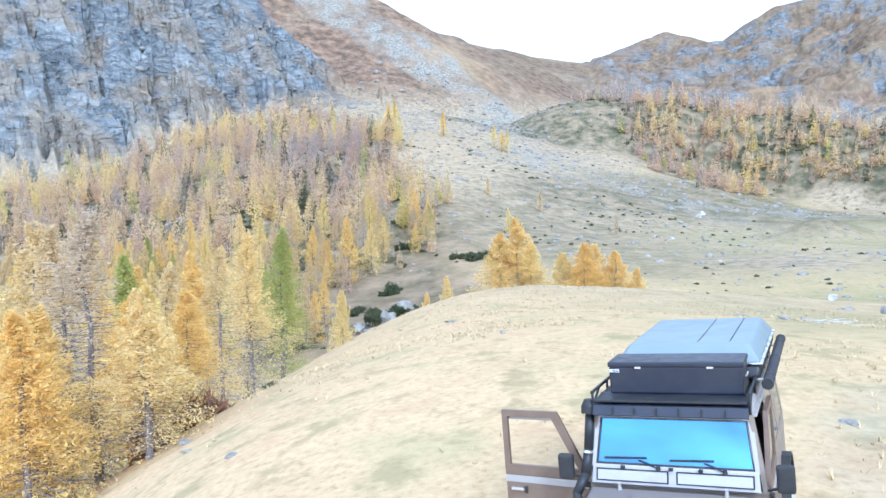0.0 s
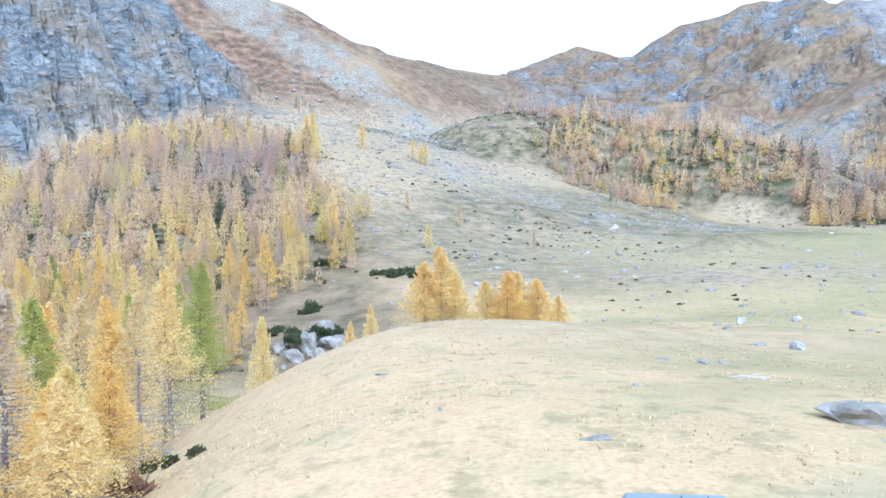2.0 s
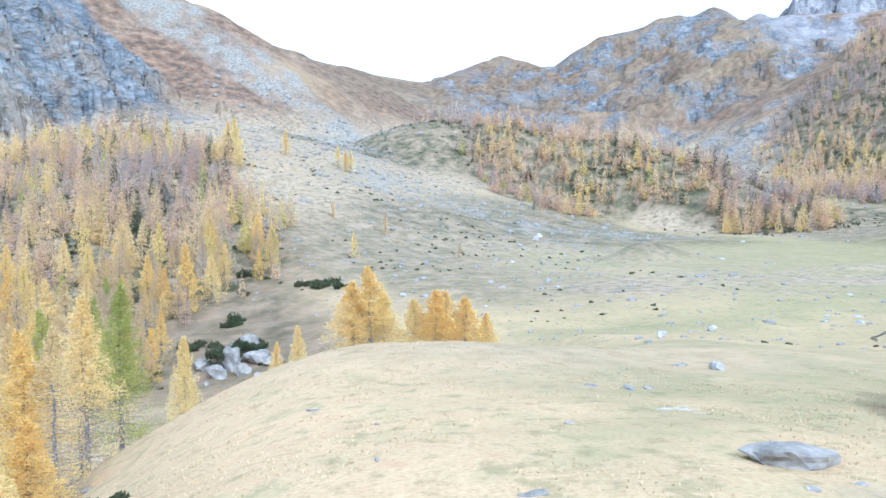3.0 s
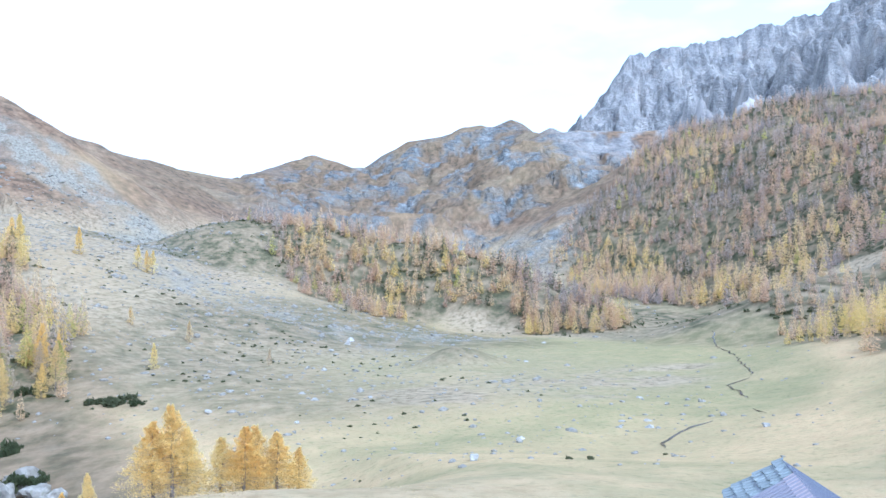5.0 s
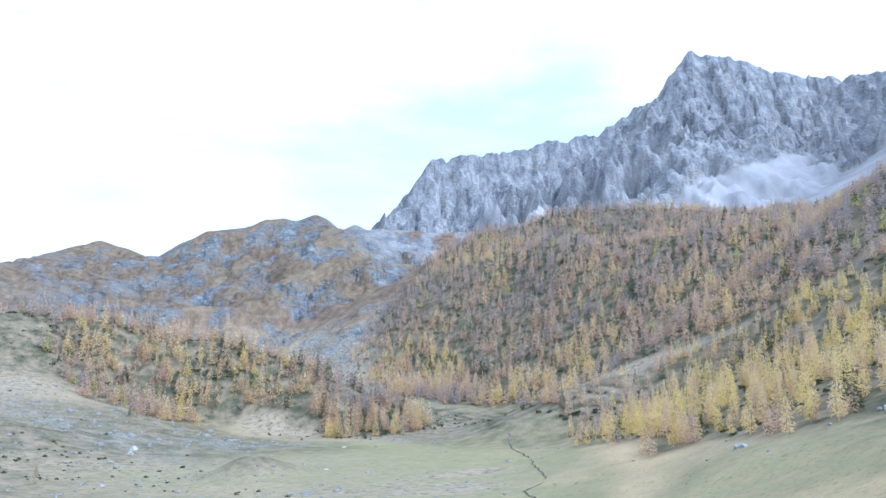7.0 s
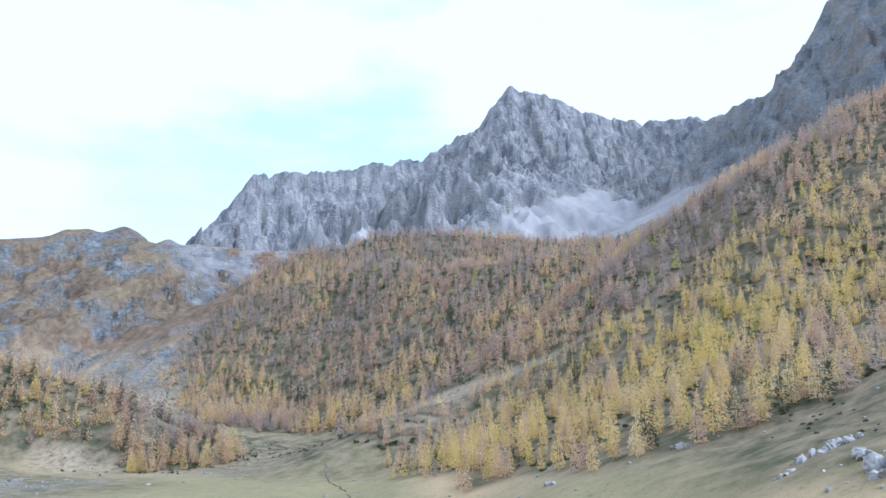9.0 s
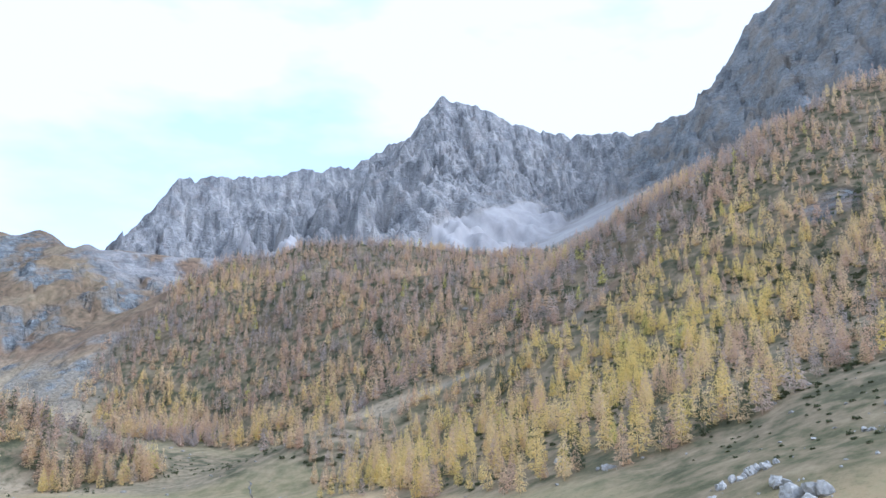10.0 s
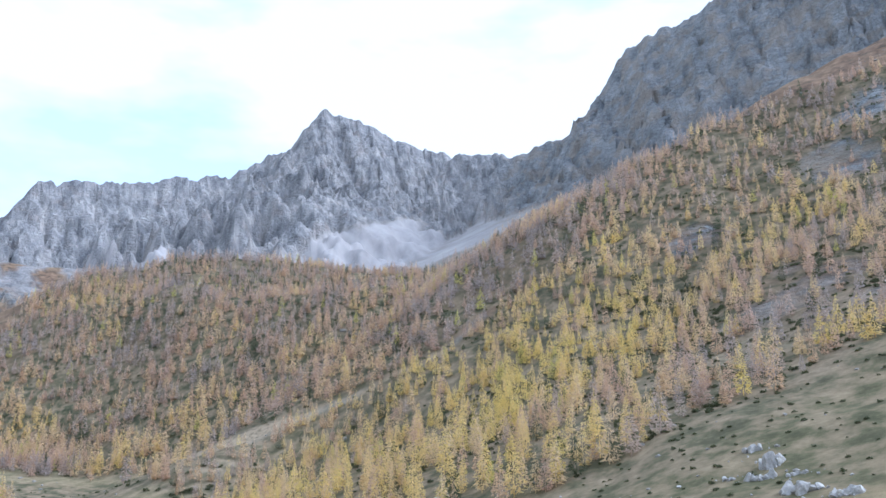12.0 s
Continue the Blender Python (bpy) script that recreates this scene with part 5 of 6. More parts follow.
def hut():
    r = random.Random(3)
    ob = new("stone_hut")
    tagged(ob, "alpine hut with a ribbed tin and slate roof on the meadow", "hut")
    wall = part("wall", frame_of([(.3, -9.4, -.6), (5.36, -9.4, -.6), (5.36, 3.2, -.6), (.3, 3.2, -.6)], [(.75, -8.95, -.6), (4.91, -8.95, -.6), (4.91, 2.75, -.6), (.75, 2.75, -.6)], -2.9), PLASTER, ob, "whitewashed rubble wall")
    for y in (-9.4, 2.75):
        part("gable", slab([(.3, y, 2.3), (5.36, y, 2.3), (2.83, y, 3.86)], -.45), PLASTER, ob)
    door = part("hut_door", block(1.6, 2.5, -9.46, -9.40, -.3, 1.6, .01), PLANK, ob, "grey board door")
    part("latch", block(2.36, 2.42, -9.50, -9.46, .6, .72, .004), BLACK, door)
    roof = new("roof")
    roof.parent = ob
    fall = 1.8 / 2.83

    def sheet_mesh(length, ribs, pitch, side):
        bm = bmesh.new()
        prof = [(0, 0), (.40, 0), (.46, .15), (.94, .15), (1.0, 0)]
        line = [((k + p) * pitch, h) for k in range(ribs) for p, h in prof[:-1]] + [(ribs * pitch, 0)]
        rows = []
        for t, down in ((0, 0), (1, 0), (1, .015), (0, .015)):
            rows.append([bm.verts.new(((2.83 + side * (2.83 + .22) * t), -y, 4.0 - fall * (2.83 + .22) * t + h - down)) for y, h in line])
        for k in range(len(line) - 1):
            for i in range(4):
                bm.faces.new((rows[i][k], rows[i][k + 1], rows[(i + 1) % 4][k + 1], rows[(i + 1) % 4][k]))
        return bm
    left = right = None
    for k in range(6):
        y0 = -k * 1.62
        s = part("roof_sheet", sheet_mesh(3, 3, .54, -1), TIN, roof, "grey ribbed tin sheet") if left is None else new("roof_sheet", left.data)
        left = left or s
        s.parent = roof
        s.matrix_basis = pose(0, y0, r.uniform(0, .008))
    for k in range(8):
        y0 = 3.4 - k * 1.62
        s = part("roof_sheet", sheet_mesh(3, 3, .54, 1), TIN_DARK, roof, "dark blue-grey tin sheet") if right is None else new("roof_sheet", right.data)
        right = right or s
        s.parent = roof
        s.matrix_basis = pose(0, y0, r.uniform(0, .008))
    cap = part("ridge_cap", slab([(2.3, -9.8, 3.79), (2.3, .05, 3.79), (2.83, .05, 4.13), (2.83, -9.8, 4.13)][::-1], .02), RIDGE, roof, "pinkish metal ridge strip")
    part("ridge_cap", slab([(2.83, -9.8, 4.13), (2.83, .05, 4.13), (3.36, .05, 3.79), (3.36, -9.8, 3.79)][::-1], .02), RIDGE, roof)
    part("slate_bed", slab([(-.22, .0, 2.04), (-.22, 3.5, 2.04), (2.83, 3.5, 3.98), (2.83, .0, 3.98)], .06), PLANK, roof)
    shapes = []
    for _ in range(6):
        a, b = r.uniform(.30, .42), r.uniform(.26, .36)
        pts = [(-a + r.uniform(0, .08), -b + r.uniform(0, .08), 0), (a - r.uniform(0, .08), -b + r.uniform(0, .06), 0), (a + r.uniform(-.05, .05), b, 0), (-a + r.uniform(0, .1), b - r.uniform(0, .08), 0)]
        bm = slab(pts, .05)
        me = bpy.data.meshes.new("slate")
        bm.to_mesh(me)
        bm.free()
        me.materials.append(SLATE)
        shapes.append(me)
    tilt = math.degrees(math.atan(fall))
    for i in range(6):
        for j in range(7):
            s = new("slate", r.choice(shapes))
            s.parent = roof
            x = -.15 + i * .55 + r.uniform(-.05, .05)
            y = .25 + j * .52 + (i % 2) * .2 + r.uniform(-.06, .06)
            s.matrix_basis = pose(x, y, 2.04 + (x + .22) * fall + .09 + r.uniform(0, .04), 0, 0, 0) @ pose(0, 0, 0, r.uniform(-3, 3), -tilt + 7, r.uniform(-12, 12))
    ob.matrix_basis = HUT
    # lean-to shed along the near eave
    shed = new("lean_to_shed")
    tagged(shed, "low shed of grey boards leaning on the hut wall", "shed")
    a, b, c, d = Vector((-2.5, -2.6, 1.62)), Vector((.28, -.9, 1.98)), Vector((.28, -8.6, 1.86)), Vector((-2.45, -9.2, 1.36))
    for k in range(9):
        p, q = k / 9, (k + .96) / 9
        part("board", slab([a.lerp(d, q), c.lerp(b, 1 - q), c.lerp(b, 1 - p), a.lerp(d, p)], .03 + .012 * (k % 3)), PLANK, shed, "weathered grey roof board")
    part("edge_board", slab([a + Vector((0, 0, .04)), b + Vector((0, 0, .04)), b + Vector((-.35, 1.0, -.16)), a + Vector((-.1, 1.15, -.16))], .04), PLANK_PALE, shed, "pale upper roof edge")
    part("side_wall", slab([(-2.38, -8.9, -.7), (-2.38, -2.7, -.7), (-2.38, -2.7, 1.55), (-2.38, -8.9, 1.3)], .12), PLANK_PALE, shed, "pale board side wall")
    part("end_wall", slab([(-2.38, -8.8, -.7), (.28, -8.5, -.7), (.28, -8.5, 1.78), (-2.38, -8.8, 1.30)], .12), PLASTER, shed)
    part("far_wall", slab([(-2.38, -2.8, -.7), (.28, -1.1, -.7), (.28, -1.1, 1.9), (-2.38, -2.8, 1.55)], .12), PLANK, shed)
    shed.matrix_basis = HUT


HUT = pose(31.1, 32.45, -3.4, 0, 0, -38.48)
hut()


# ---- rocks ----
def boulder_mesh(rng, sx, sy, sz, cuts=2, mat=STONE):
    bm = bmesh.new()
    bmesh.ops.create_icosphere(bm, subdivisions=cuts, radius=1)
    planes = [Vector((rng.gauss(0, 1), rng.gauss(0, 1), rng.gauss(.2, .7))).normalized() for _ in range(9)]
    off = Vector((rng.uniform(-50, 50), rng.uniform(-50, 50), rng.uniform(-50, 50)))
    for v in bm.verts:
        p = v.co.copy()
        for q in planes:
            d = p.dot(q)
            if d > .55:
                p -= q * (d - .55) * .95
        p *= 1 + .26 * noise.noise(p * 1.7 + off) + .16 * noise.noise(p * 4.5 + off)
        v.co = Vector((p.x * sx, p.y * sy, p.z * sz))
    me = bpy.data.meshes.new("boulder")
    bm.to_mesh(me)
    bm.free()
    me.materials.append(mat)
    return me


brng = random.Random(21)
ROCK_SHAPES = [boulder_mesh(brng, 1, brng.uniform(.6, .9), brng.uniform(.4, .65), 3) for _ in range(7)]
PALE_SHAPES = [boulder_mesh(brng, 1, brng.uniform(.55, .9), brng.uniform(.45, .75), 3, LIME_ROCK) for _ in range(5)]


def rock(x, y, size, label, flat=1.0, pale=False, turn=None, wide=1.0):
    ob = new("boulder", brng.choice(PALE_SHAPES if pale else ROCK_SHAPES))
    s = size / 2
    ob.matrix_basis = pose(x, y, height(x, y) + s * .12 * flat, brng.uniform(-8, 8), brng.uniform(-8, 8), brng.uniform(0, 360) if turn is None else turn) @ Matrix.Diagonal((s * wide, s, s * flat, 1))
    return tagged(ob, label, "boulder", "boulders on the grass")


rock(13.9, 21.3, 3.6, "large domed grey boulder sunk in the grass", .85, False, 20, 1.2)
for x, y, s, f in ((43.8, 87.2, 2.3, 1.1), (73.2, 125.5, 2.2, 1.0), (28.1, 48.6, 1.6, .9), (110.7, 134.9, 2.2, .8), (101, 131.8, 1.6, .8), (130.7, 162.1, 2.0, .8), (129.4, 150.3, 2.6, .7),
                   (110.9, 103.4, 2.4, .8), (54.6, 195.2, 2.6, .9), (75.9, 259.3, 3.0, .8), (202.7, 319.5, 3.0, .7), (37.2, 215.4, 2.8, .6), (35, 212, 2.0, .7), (88, 189.4, 1.6, .7), (112, 338.8, 5.0, .9),
                   (105.7, 128.8, 2.2, .8), (104.6, 136, 1.8, .7), (75.6, 129.4, 1.8, .8), (43.3, 169.1, 2.2, .7), (53.9, 204.2, 2.6, .7), (68, 190.8, 2.4, .7), (28.2, 192.1, 3.0, .6), (31, 194, 2.0, .6), (154, 256, 2.4, .7), (104.5, 319, 4.6, .8), (92.3, 302.7, 3.2, .8), (72.4, 265, 3.0, .8), (158, 340, 2.2, .7), (103.2, 280.5, 2.4, .6)):
    rock(x, y, s, "pale grey boulder lying on the meadow", f, True)
for x, y, s, w in ((15.9, 41.4, 1.0, 1.3), (17.6, 39.9, 1.2, 1.3), (18.9, 40.3, .8, 1.2), (26.1, 50.2, 1.3, 1.4), (5.2, 18.8, .75, 1.4), (12.6, 18.1, .6, 1.3), (14.4, 18.6, .5, 1.2), (6.6, 12.4, .4, 1.2),
                   (-12.0, 47.0, 1.0, 1.3), (-12.4, 45.6, .7, 1.0), (-6.1, 18, .5, 1.2), (-7, 20.6, .6, 1.0), (0.4, 37.1, .7, 1.6), (-4.2, 14.9, .4, 1.0), (2.6, 30.4, .4, 1.2), (9.4, 27.5, .5, 1.3), (1.8, 23.5, .4, 1.1)):
    rock(x, y, s, "flat grey stone half sunk in the straw grass", .42, False, None, w)
for x, y, s in ((-11.2, 155, 9.0), (-6.0, 156.5, 8.0), (-8.5, 161, 9.5), (-16.5, 158, 6.0), (-3.2, 152, 5.0), (-13.5, 149, 5.5), (-8.8, 148, 4.5), (-5.5, 144, 3.5)):
    rock(x, y, s, "big lichened boulder below the larch slope", 1.3)


def chunk(rng, centre, sx, sy, sz, bm):
    """One angular block, its faces cut flat."""
    made = bmesh.ops.create_icosphere(bm, subdivisions=3, radius=1)["verts"]
    cuts = [(Vector((rng.gauss(0, 1), rng.gauss(0, 1), rng.gauss(.3, .6))).normalized(), rng.uniform(.45, .8)) for _ in range(11)]
    off = Vector((rng.uniform(-50, 50), rng.uniform(-50, 50), rng.uniform(-50, 50)))
    turn = Matrix.Rotation(rng.uniform(0, 6.28), 3, "Z") @ Matrix.Rotation(rng.gauss(0, .3), 3, "X")
    for v in made:
        p = v.co.copy()
        for q, far in cuts:
            p -= q * max(0, p.dot(q) - far)
        p *= 1 + .13 * noise.noise(p * 3 + off) + .10 * noise.noise(p * 7 + off)
        p = turn @ p
        v.co = Vector((p.x * sx, p.y * sy, p.z * sz)) + centre


def outcrop(x, y, long, wide, tall, turn):
    """Bare limestone breaking through the turf: a row of angular blocks with splinters round it."""
    ob = new("rock_outcrop")
    base = height(x, y)
    blocks = max(3, int(long / max(wide, 1) * 2.2))
    c, q = math.cos(math.radians(turn)), math.sin(math.radians(turn))
    for k in range(blocks + 5):
        main = k < blocks
        u = ((k + .5) / blocks - .5) * long * .8 if main else brng.gauss(0, .55) * long
        w = brng.gauss(0, .2) * wide if main else brng.gauss(0, .8) * wide
        px, py = x + u * c - w * q, y + u * q + w * c
        bm = bmesh.new()
        size = brng.uniform(.6, 1.1) if main else brng.uniform(.12, .3)
        chunk(brng, Vector((px - x, py - y, height(px, py) - base + .1 * tall * size)), wide * .55 * size * brng.uniform(.9, 1.4), wide * .5 * size, tall * size * brng.uniform(.6, 1), bm)
        part("block" if main else "splinter", bm, LIME_ROCK, ob)
    ob.location = (x, y, base)
    return tagged(ob, "jagged white limestone outcrop in the grazed slope", "rock outcrop", "outcrops on the grazed slope")


for x, y, long, wide, tall, turn in ((134.8, 29.3, 11, 2.2, 1.3, -41), (129.5, 33.5, 3.4, 2.4, 1.6, 20), (120.5, 23.5, 4.2, 2.8, 2.0, 70), (114.2, 18.6, 8, 4.6, 3.0, 80), (110.3, 19.5, 5, 2.6, 1.4, 60), (123.0, 34.5, 4, 1.2, .7, -30),
                                     (192.1, 87.9, 5, 2.6, 1.6, 60), (174.9, 69.5, 6, 2.0, 1.3, 65), (169, 100.1, 5, 1.8, 1.0, 60), (159.1, 9.4, 4.5, 2.6, 1.8, 80), (148.3, 6.0, 5, 3.0, 2.6, 85),
                                     (142.1, 7.9, 6, 2.2, 1.5, 60), (145.5, 13.1, 3, 1.4, .8, 70), (127.7, 1.7, 7, 3.0, 1.8, 75), (121.5, -3.9, 5, 2.2, 1.3, 70), (139.0, 2.0, 4, 1.2, .8, 80)):
    outcrop(x, y, long, wide, tall, turn)
for x, y, t in ((180.3, 2.8, 1.6), (166.8, 78.5, 1.8), (171.6, 50.2, 1.2), (152.4, 18.9, 1.0), (131, 9, .9), (136, -1, 1.1), (126, 15, .8), (118, 9, .9), (150, 22, 1.3), (186, 60, 1.7)):
    rock(x, y, t, "white limestone block on the grazed slope", .8, True, None, 1.2)


def scatter(name, label, pts, mesh_fn, mat, kind_words):
    """Many small pieces too many to count, joined."""
    vs, fs, base = [], [], 0
    for i, (x, y, z, s) in enumerate(pts):
        v, f = mesh_fn[i % len(mesh_fn)]
        a = crng.uniform(0, 6.28)
        c, q = math.cos(a) * s, math.sin(a) * s
        vs.append(np.column_stack([v[:, 0] * c - v[:, 1] * q + x, v[:, 0] * q + v[:, 1] * c + y, v[:, 2] * s + z]))
        fs.append(f + base)
        base += len(v)
    vs, fs = np.vstack(vs), np.vstack(fs)
    me = bpy.data.meshes.new(name)
    me.vertices.add(len(vs))
    me.vertices.foreach_set("co", vs.ravel())
    me.loops.add(fs.size)
    me.loops.foreach_set("vertex_index", fs.ravel().astype(np.int32))
    me.polygons.add(len(fs))
    me.polygons.foreach_set("loop_start", (np.arange(len(fs)) * 3).astype(np.int32))
    me.update()
    me.materials.append(mat)
    return tagged(new(name, me), label, kind_words, kind="stuff")


crng = np.random.RandomState(77)


def pebble():
    bm = bmesh.new()
    bmesh.ops.create_icosphere(bm, subdivisions=1, radius=.5)
    v = np.array([q.co[:] for q in bm.verts]) * (1 + crng.uniform(-.25, .25, (len(bm.verts), 1))) * np.array([1, crng.uniform(.55, .9), crng.uniform(.35, .6)])
    f = np.array([[q.index for q in face.verts] for face in bm.faces])
    bm.free()
    return v, f


def bush(n=46):
    v, f = [], []
    for _ in range(n):
        d = crng.normal(0, 1, 3)
        d[2] = abs(d[2]) * .75
        d = d / np.linalg.norm(d) * np.array([.5, .5, .32]) * crng.uniform(.7, 1.05)
        t1, t2 = crng.normal(0, .13, 3), crng.normal(0, .13, 3)
        c = len(v)
        v += [d - t1, d + t2, d + t1 * .9 - t2 * .7]
        f.append((c, c + 1, c + 2))
    return np.array(v), np.array(f)


def sample(n, az0, az1, r0, r1):
    a = np.radians(crng.uniform(az0, az1, n))
    r = np.sqrt(crng.uniform(r0 * r0, r1 * r1, n))
    return np.sin(a) * r, np.cos(a) * r


# stones on the screes, in the meadow and on the knoll
x, y = sample(80000, -35, 104, 90, 720)
z, rk, sc, he, gr = land(x, y)
far = np.hypot(x, y)
_, hd = spine(x, y, SPUR, 25)
chance = .5 * sc + .014 + .28 * smooth(190, 80, hd) * smooth(-26, -20, z) + .3 * smooth(330, 360, y) * smooth(440, 420, y) * smooth(40, 70, x) * smooth(200, 180, x) + .03 * smooth(60, 160, x) * smooth(8, 14, z) * smooth(300, 150, far) + .05 * np.exp(-((x - 128) / 13) ** 2 - ((y - 262) / 10) ** 2)
ok = crng.rand(len(x)) < chance
size = np.clip(crng.lognormal(-.25, .6, ok.sum()), .25, 4.0) * (.5 + far[ok] / 420)
scatter("scree_stones", "grey stones strewn over the grass slopes", np.column_stack([x[ok], y[ok], z[ok], size]), [pebble() for _ in range(8)], STONE, "stones")

# dark dwarf shrubs; thickened on the hill to stand in for its shading
SHRUB = leaf_material("juniper_leaf", [(0.0, (0.09, 0.11, 0.055)), (1.0, (0.13, 0.14, 0.075))])
for r0, r1, count, share, blades, grow in ((110, 420, 46000, .62, 40, 1.0), (420, 980, 52000, .5, 13, 1.25)):
    x, y = sample(count, -35 if r0 < 400 else 0, 104, r0, r1)
    z, thick, gold, left, fan = woods(x, y)
    far = np.hypot(x, y)
    _, hd = spine(x, y, HILL, 22)
    _, sd = spine(x, y, SPUR, 25)
    blot = fbm(x, y, 26, 303, 3)
    fan_edge = smooth(110, 150, x) * smooth(10, 16, z) * smooth(420, 200, far)
    chance = .24 * thick * smooth(-.9, .4, blot) + .75 * smooth(75, 45, hd) * smooth(-.4, .4, blot) + .16 * smooth(150, 50, sd) * smooth(-.3, .7, blot) * smooth(-24, -16, z) + .22 * fan_edge + .55 * np.clip(fan, 0, 1) * smooth(30, 80, z) * smooth(-.5, .4, blot)
    ok = crng.rand(len(x)) < chance * share
    size = crng.uniform(.8, 2.0, ok.sum()) * (.7 + np.minimum(far[ok], 520) / 450) * grow * np.where(thick[ok] > .1, 1, .6)
    scatter("dwarf_shrubs", "low dark green juniper and alpenrose shrubs", np.column_stack([x[ok], y[ok], z[ok], size]), [bush(blades) for _ in range(6)], SHRUB, "shrubs")
for x, y, s in ((-13, 157, 5), (-7, 158.5, 4.5), (-4, 154, 3), (-9.6, 236, 6), (9.3, 215, 6), (5, 217, 4.5), (-19, 174.5, 6), (-12.2, 192.8, 6), (14, 213, 4)):
    lumps, faces_, n_ = [], [], 0
    for _ in range(9):
        v, f = bush(110)
        lumps.append(v * s * crng.uniform(.2, .6) + np.array([crng.normal(0, .34) * s, crng.normal(0, .34) * s, -.05 * s]))
        faces_.append(f + n_)
        n_ += len(v)
    me = mesh_of("shrub", np.vstack(lumps) * np.array([1, 1, 1.5]), np.vstack(faces_), SHRUB)
    ob = new("juniper_shrub", me)
    ob.location = (x, y, height(x, y) + (2.4 if y < 160 and x < -5 else 0))
    tagged(ob, "spreading dark green juniper shrub on the stony slope", "shrub", "juniper shrubs")

# rusty bush beside the pasture edge
RUST = leaf_material("rusty_leaf", [(0.0, (0.34, 0.20, 0.13)), (1.0, (0.40, 0.24, 0.15))])
for x, y, s in ((-8.2, 25.6, 1.6), (-9.0, 23.4, 1.2), (-12.3, 43.8, 1.0), (-11.2, 41.0, .9), (-9.9, 38.6, .8), (-7.6, 33.5, .7)):
    v, f = bush(260)
    ob = new("dry_bush", mesh_of("bush", v * s * np.array([1, 1, 1.3]), f, RUST if s > 1.1 else SHRUB))
    ob.location = (x, y, height(x, y))
    tagged(ob, "small dry brown bush at the edge of the pasture", "bush", "bushes by the pasture")

# bleached dead branches
BLEACH = paint("bleached_wood", (0.50, 0.49, 0.46), 0.85, 0, 0.2)
heap = new("dead_branches")
tagged(heap, "heap of bleached white dead branches on the grass", "branches")
for k in range(16):
    a, b = brng.uniform(0, 360), brng.uniform(.5, 1.5)
    p = Vector((brng.gauss(0, .8), brng.gauss(0, .35), brng.uniform(.05, .3)))
    q = p + Vector((math.cos(math.radians(a)) * b, math.sin(math.radians(a)) * b * .6, brng.uniform(-.05, .25)))
    part("branch", rod(p, q, .03, .012, 6), BLEACH, heap)
heap.matrix_basis = pose(14.8, 30.2, height(14.8, 30.2), 0, 0, -20) @ Matrix.Scale(.55, 4)

# the small stream's dark cut across the meadow
WATER, wn_, wl_, wb_ = material("dark_stream", 0.25)
wl_.new(ramp(wn_, wl_, noise_node(wn_, wl_, 0.8, 5), [(0.35, (0.035, 0.03, 0.022)), (0.6, (0.10, 0.085, 0.06))]), wb_.inputs["Base Color"])


def ribbon(points, width):
    bm = bmesh.new()
    pts = []
    for (x0, y0), (x1, y1) in zip(points, points[1:]):
        n = max(3, int(math.hypot(x1 - x0, y1 - y0) / 1.6))
        pts += [(x0 + (x1 - x0) * k / n, y0 + (y1 - y0) * k / n) for k in range(n)]
    pts = [(px_ + 1.3 * noise.noise(Vector((px_ * .22, py_ * .22, 0))), py_ + 1.3 * noise.noise(Vector((px_ * .22, py_ * .22, 9)))) for px_, py_ in pts]
    last = None
    for k, (x0, y0) in enumerate(pts[:-1]):
        dx, dy = pts[k + 1][0] - x0, pts[k + 1][1] - y0
        s = math.hypot(dx, dy) + 1e-6
        w = width * (.55 + .6 * abs(noise.noise(Vector((k * .31, 4, 0))))) * (1 if 1 < k < len(pts) - 3 else .3)
        z0 = max(height(x0 - dy / s * w, y0 + dx / s * w), height(x0 + dy / s * w, y0 - dx / s * w), height(x0, y0)) + .06
        pair = (bm.verts.new((x0 - dy / s * w, y0 + dx / s * w, z0)), bm.verts.new((x0 + dy / s * w, y0 - dx / s * w, z0)))
        if last:
            bm.faces.new((last[0], last[1], pair[1], pair[0]))
        last = pair
    return bm


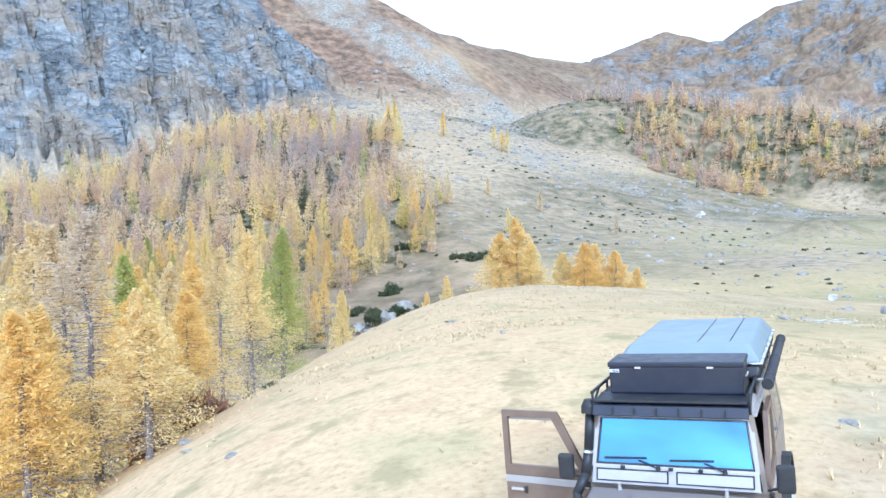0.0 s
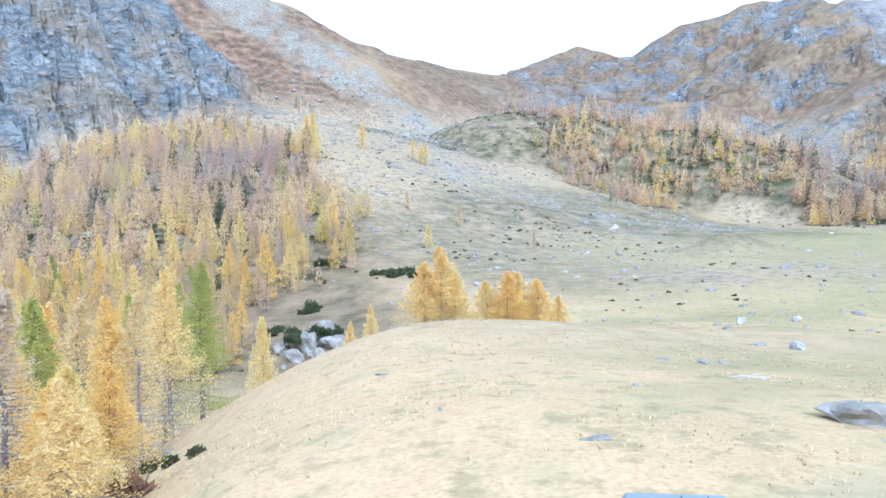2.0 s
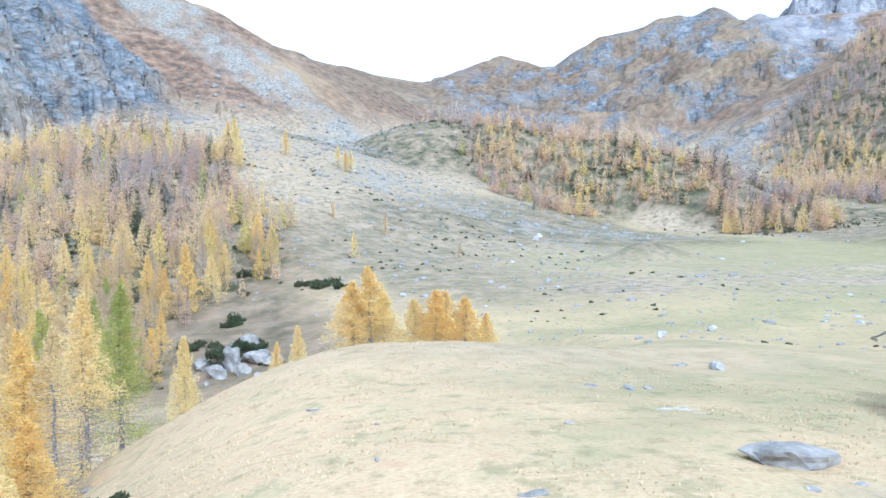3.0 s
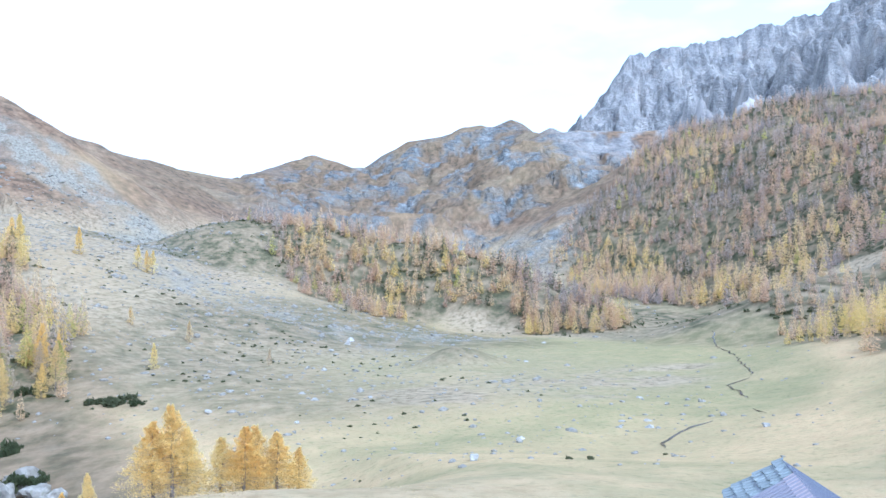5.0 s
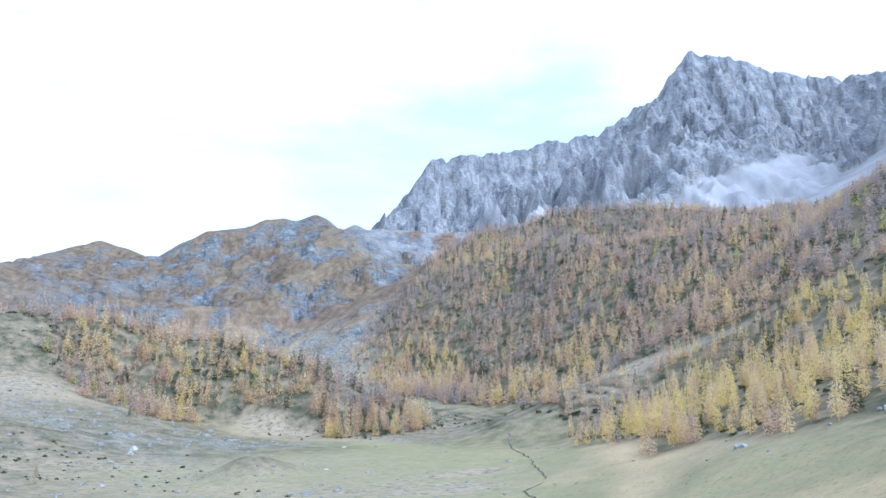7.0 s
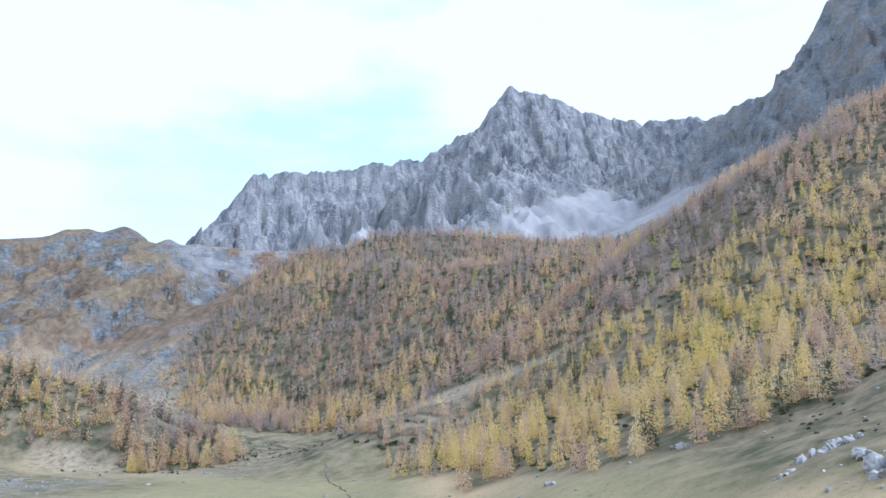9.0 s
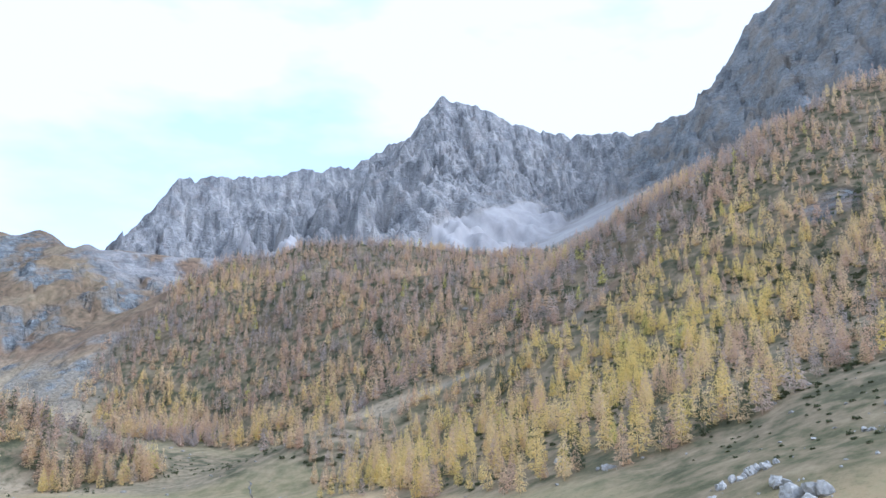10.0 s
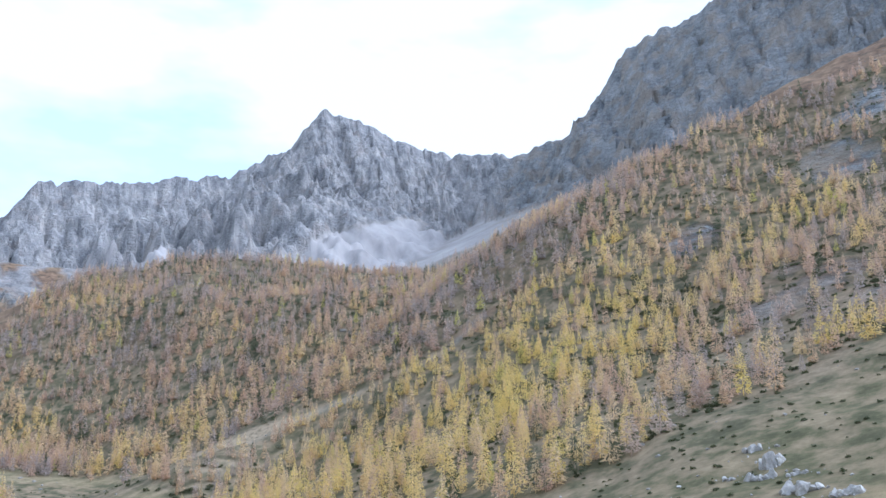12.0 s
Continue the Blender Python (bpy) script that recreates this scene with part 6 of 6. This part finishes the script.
for line, width in (([(90, 106), (97, 114), (109, 121), (115, 122), (121, 124)], .5), ([(127, 118), (130, 123), (133, 129)], .4), ([(139, 149), (146, 148.5)], .35),
                    ([(146, 142), (153, 149.5), (161, 162.5), (167, 165), (179, 170)], .45), ([(179, 170), (196, 190), (206, 202), (222, 218)], .35), ([(222, 218), (246, 252), (276, 286)], .5)):
    stream = part("stream", ribbon(line, width), WATER)
    tagged(stream, "narrow dark stream cut winding through the meadow", "stream", kind="structure")

# dry grass tufts on the pasture round the car
TUFT, tn, tl, tb = material("dry_grass", 0.9)
tg = tn.new("ShaderNodeNewGeometry")
tl.new(ramp(tn, tl, tg.outputs["Random Per Island"], [(0.0, (0.40, 0.29, 0.16)), (0.5, (0.55, 0.42, 0.24)), (0.85, (0.46, 0.38, 0.20)), (1.0, (0.33, 0.31, 0.15))]), tb.inputs["Base Color"])


def grass_tuft():
    v, f = [], []
    for _ in range(5):
        a, l = crng.uniform(0, 6.28), crng.uniform(.5, 1)
        d = np.array([math.cos(a), math.sin(a), 0])
        s = np.array([-d[1], d[0], 0]) * .05
        c = len(v)
        v += [d * .05 + s, d * .05 - s, d * .45 * l + np.array([0, 0, .5 * l])]
        f.append((c, c + 1, c + 2))
    return np.array(v), np.array(f)


x, y = sample(34000, -32, 60, 5, 66)
z = land(x, y)[0]
ok = (crng.rand(len(x)) < smooth(-.6, .6, fbm(x, y, 5, 401, 3))) & (np.hypot(x - 2.6, y - 8) > 2.6)
scatter("grass_tufts", "tufts of dry straw-coloured grass on the pasture", np.column_stack([x[ok], y[ok], z[ok] - .02, crng.uniform(.12, .36, ok.sum())]), [grass_tuft() for _ in range(10)], TUFT, "grass")

# single larches on the open slopes
for k, x, y, tall in ((0, 1.2, 467, 15), (1, 30, 453, 13), (1, 36.8, 444, 13), (0, 34, 447, 12), (2, 37.8, 302, 8), (0, 21.2, 253, 8), (2, 18.5, 317, 7), (0, -25, 430, 21), (0, -29, 432, 19), (2, 60, 270, 6), (2, 140, 420, 7), (0, 176, 428, 7)):
    plant(mid_kinds, k, x, y, tall)
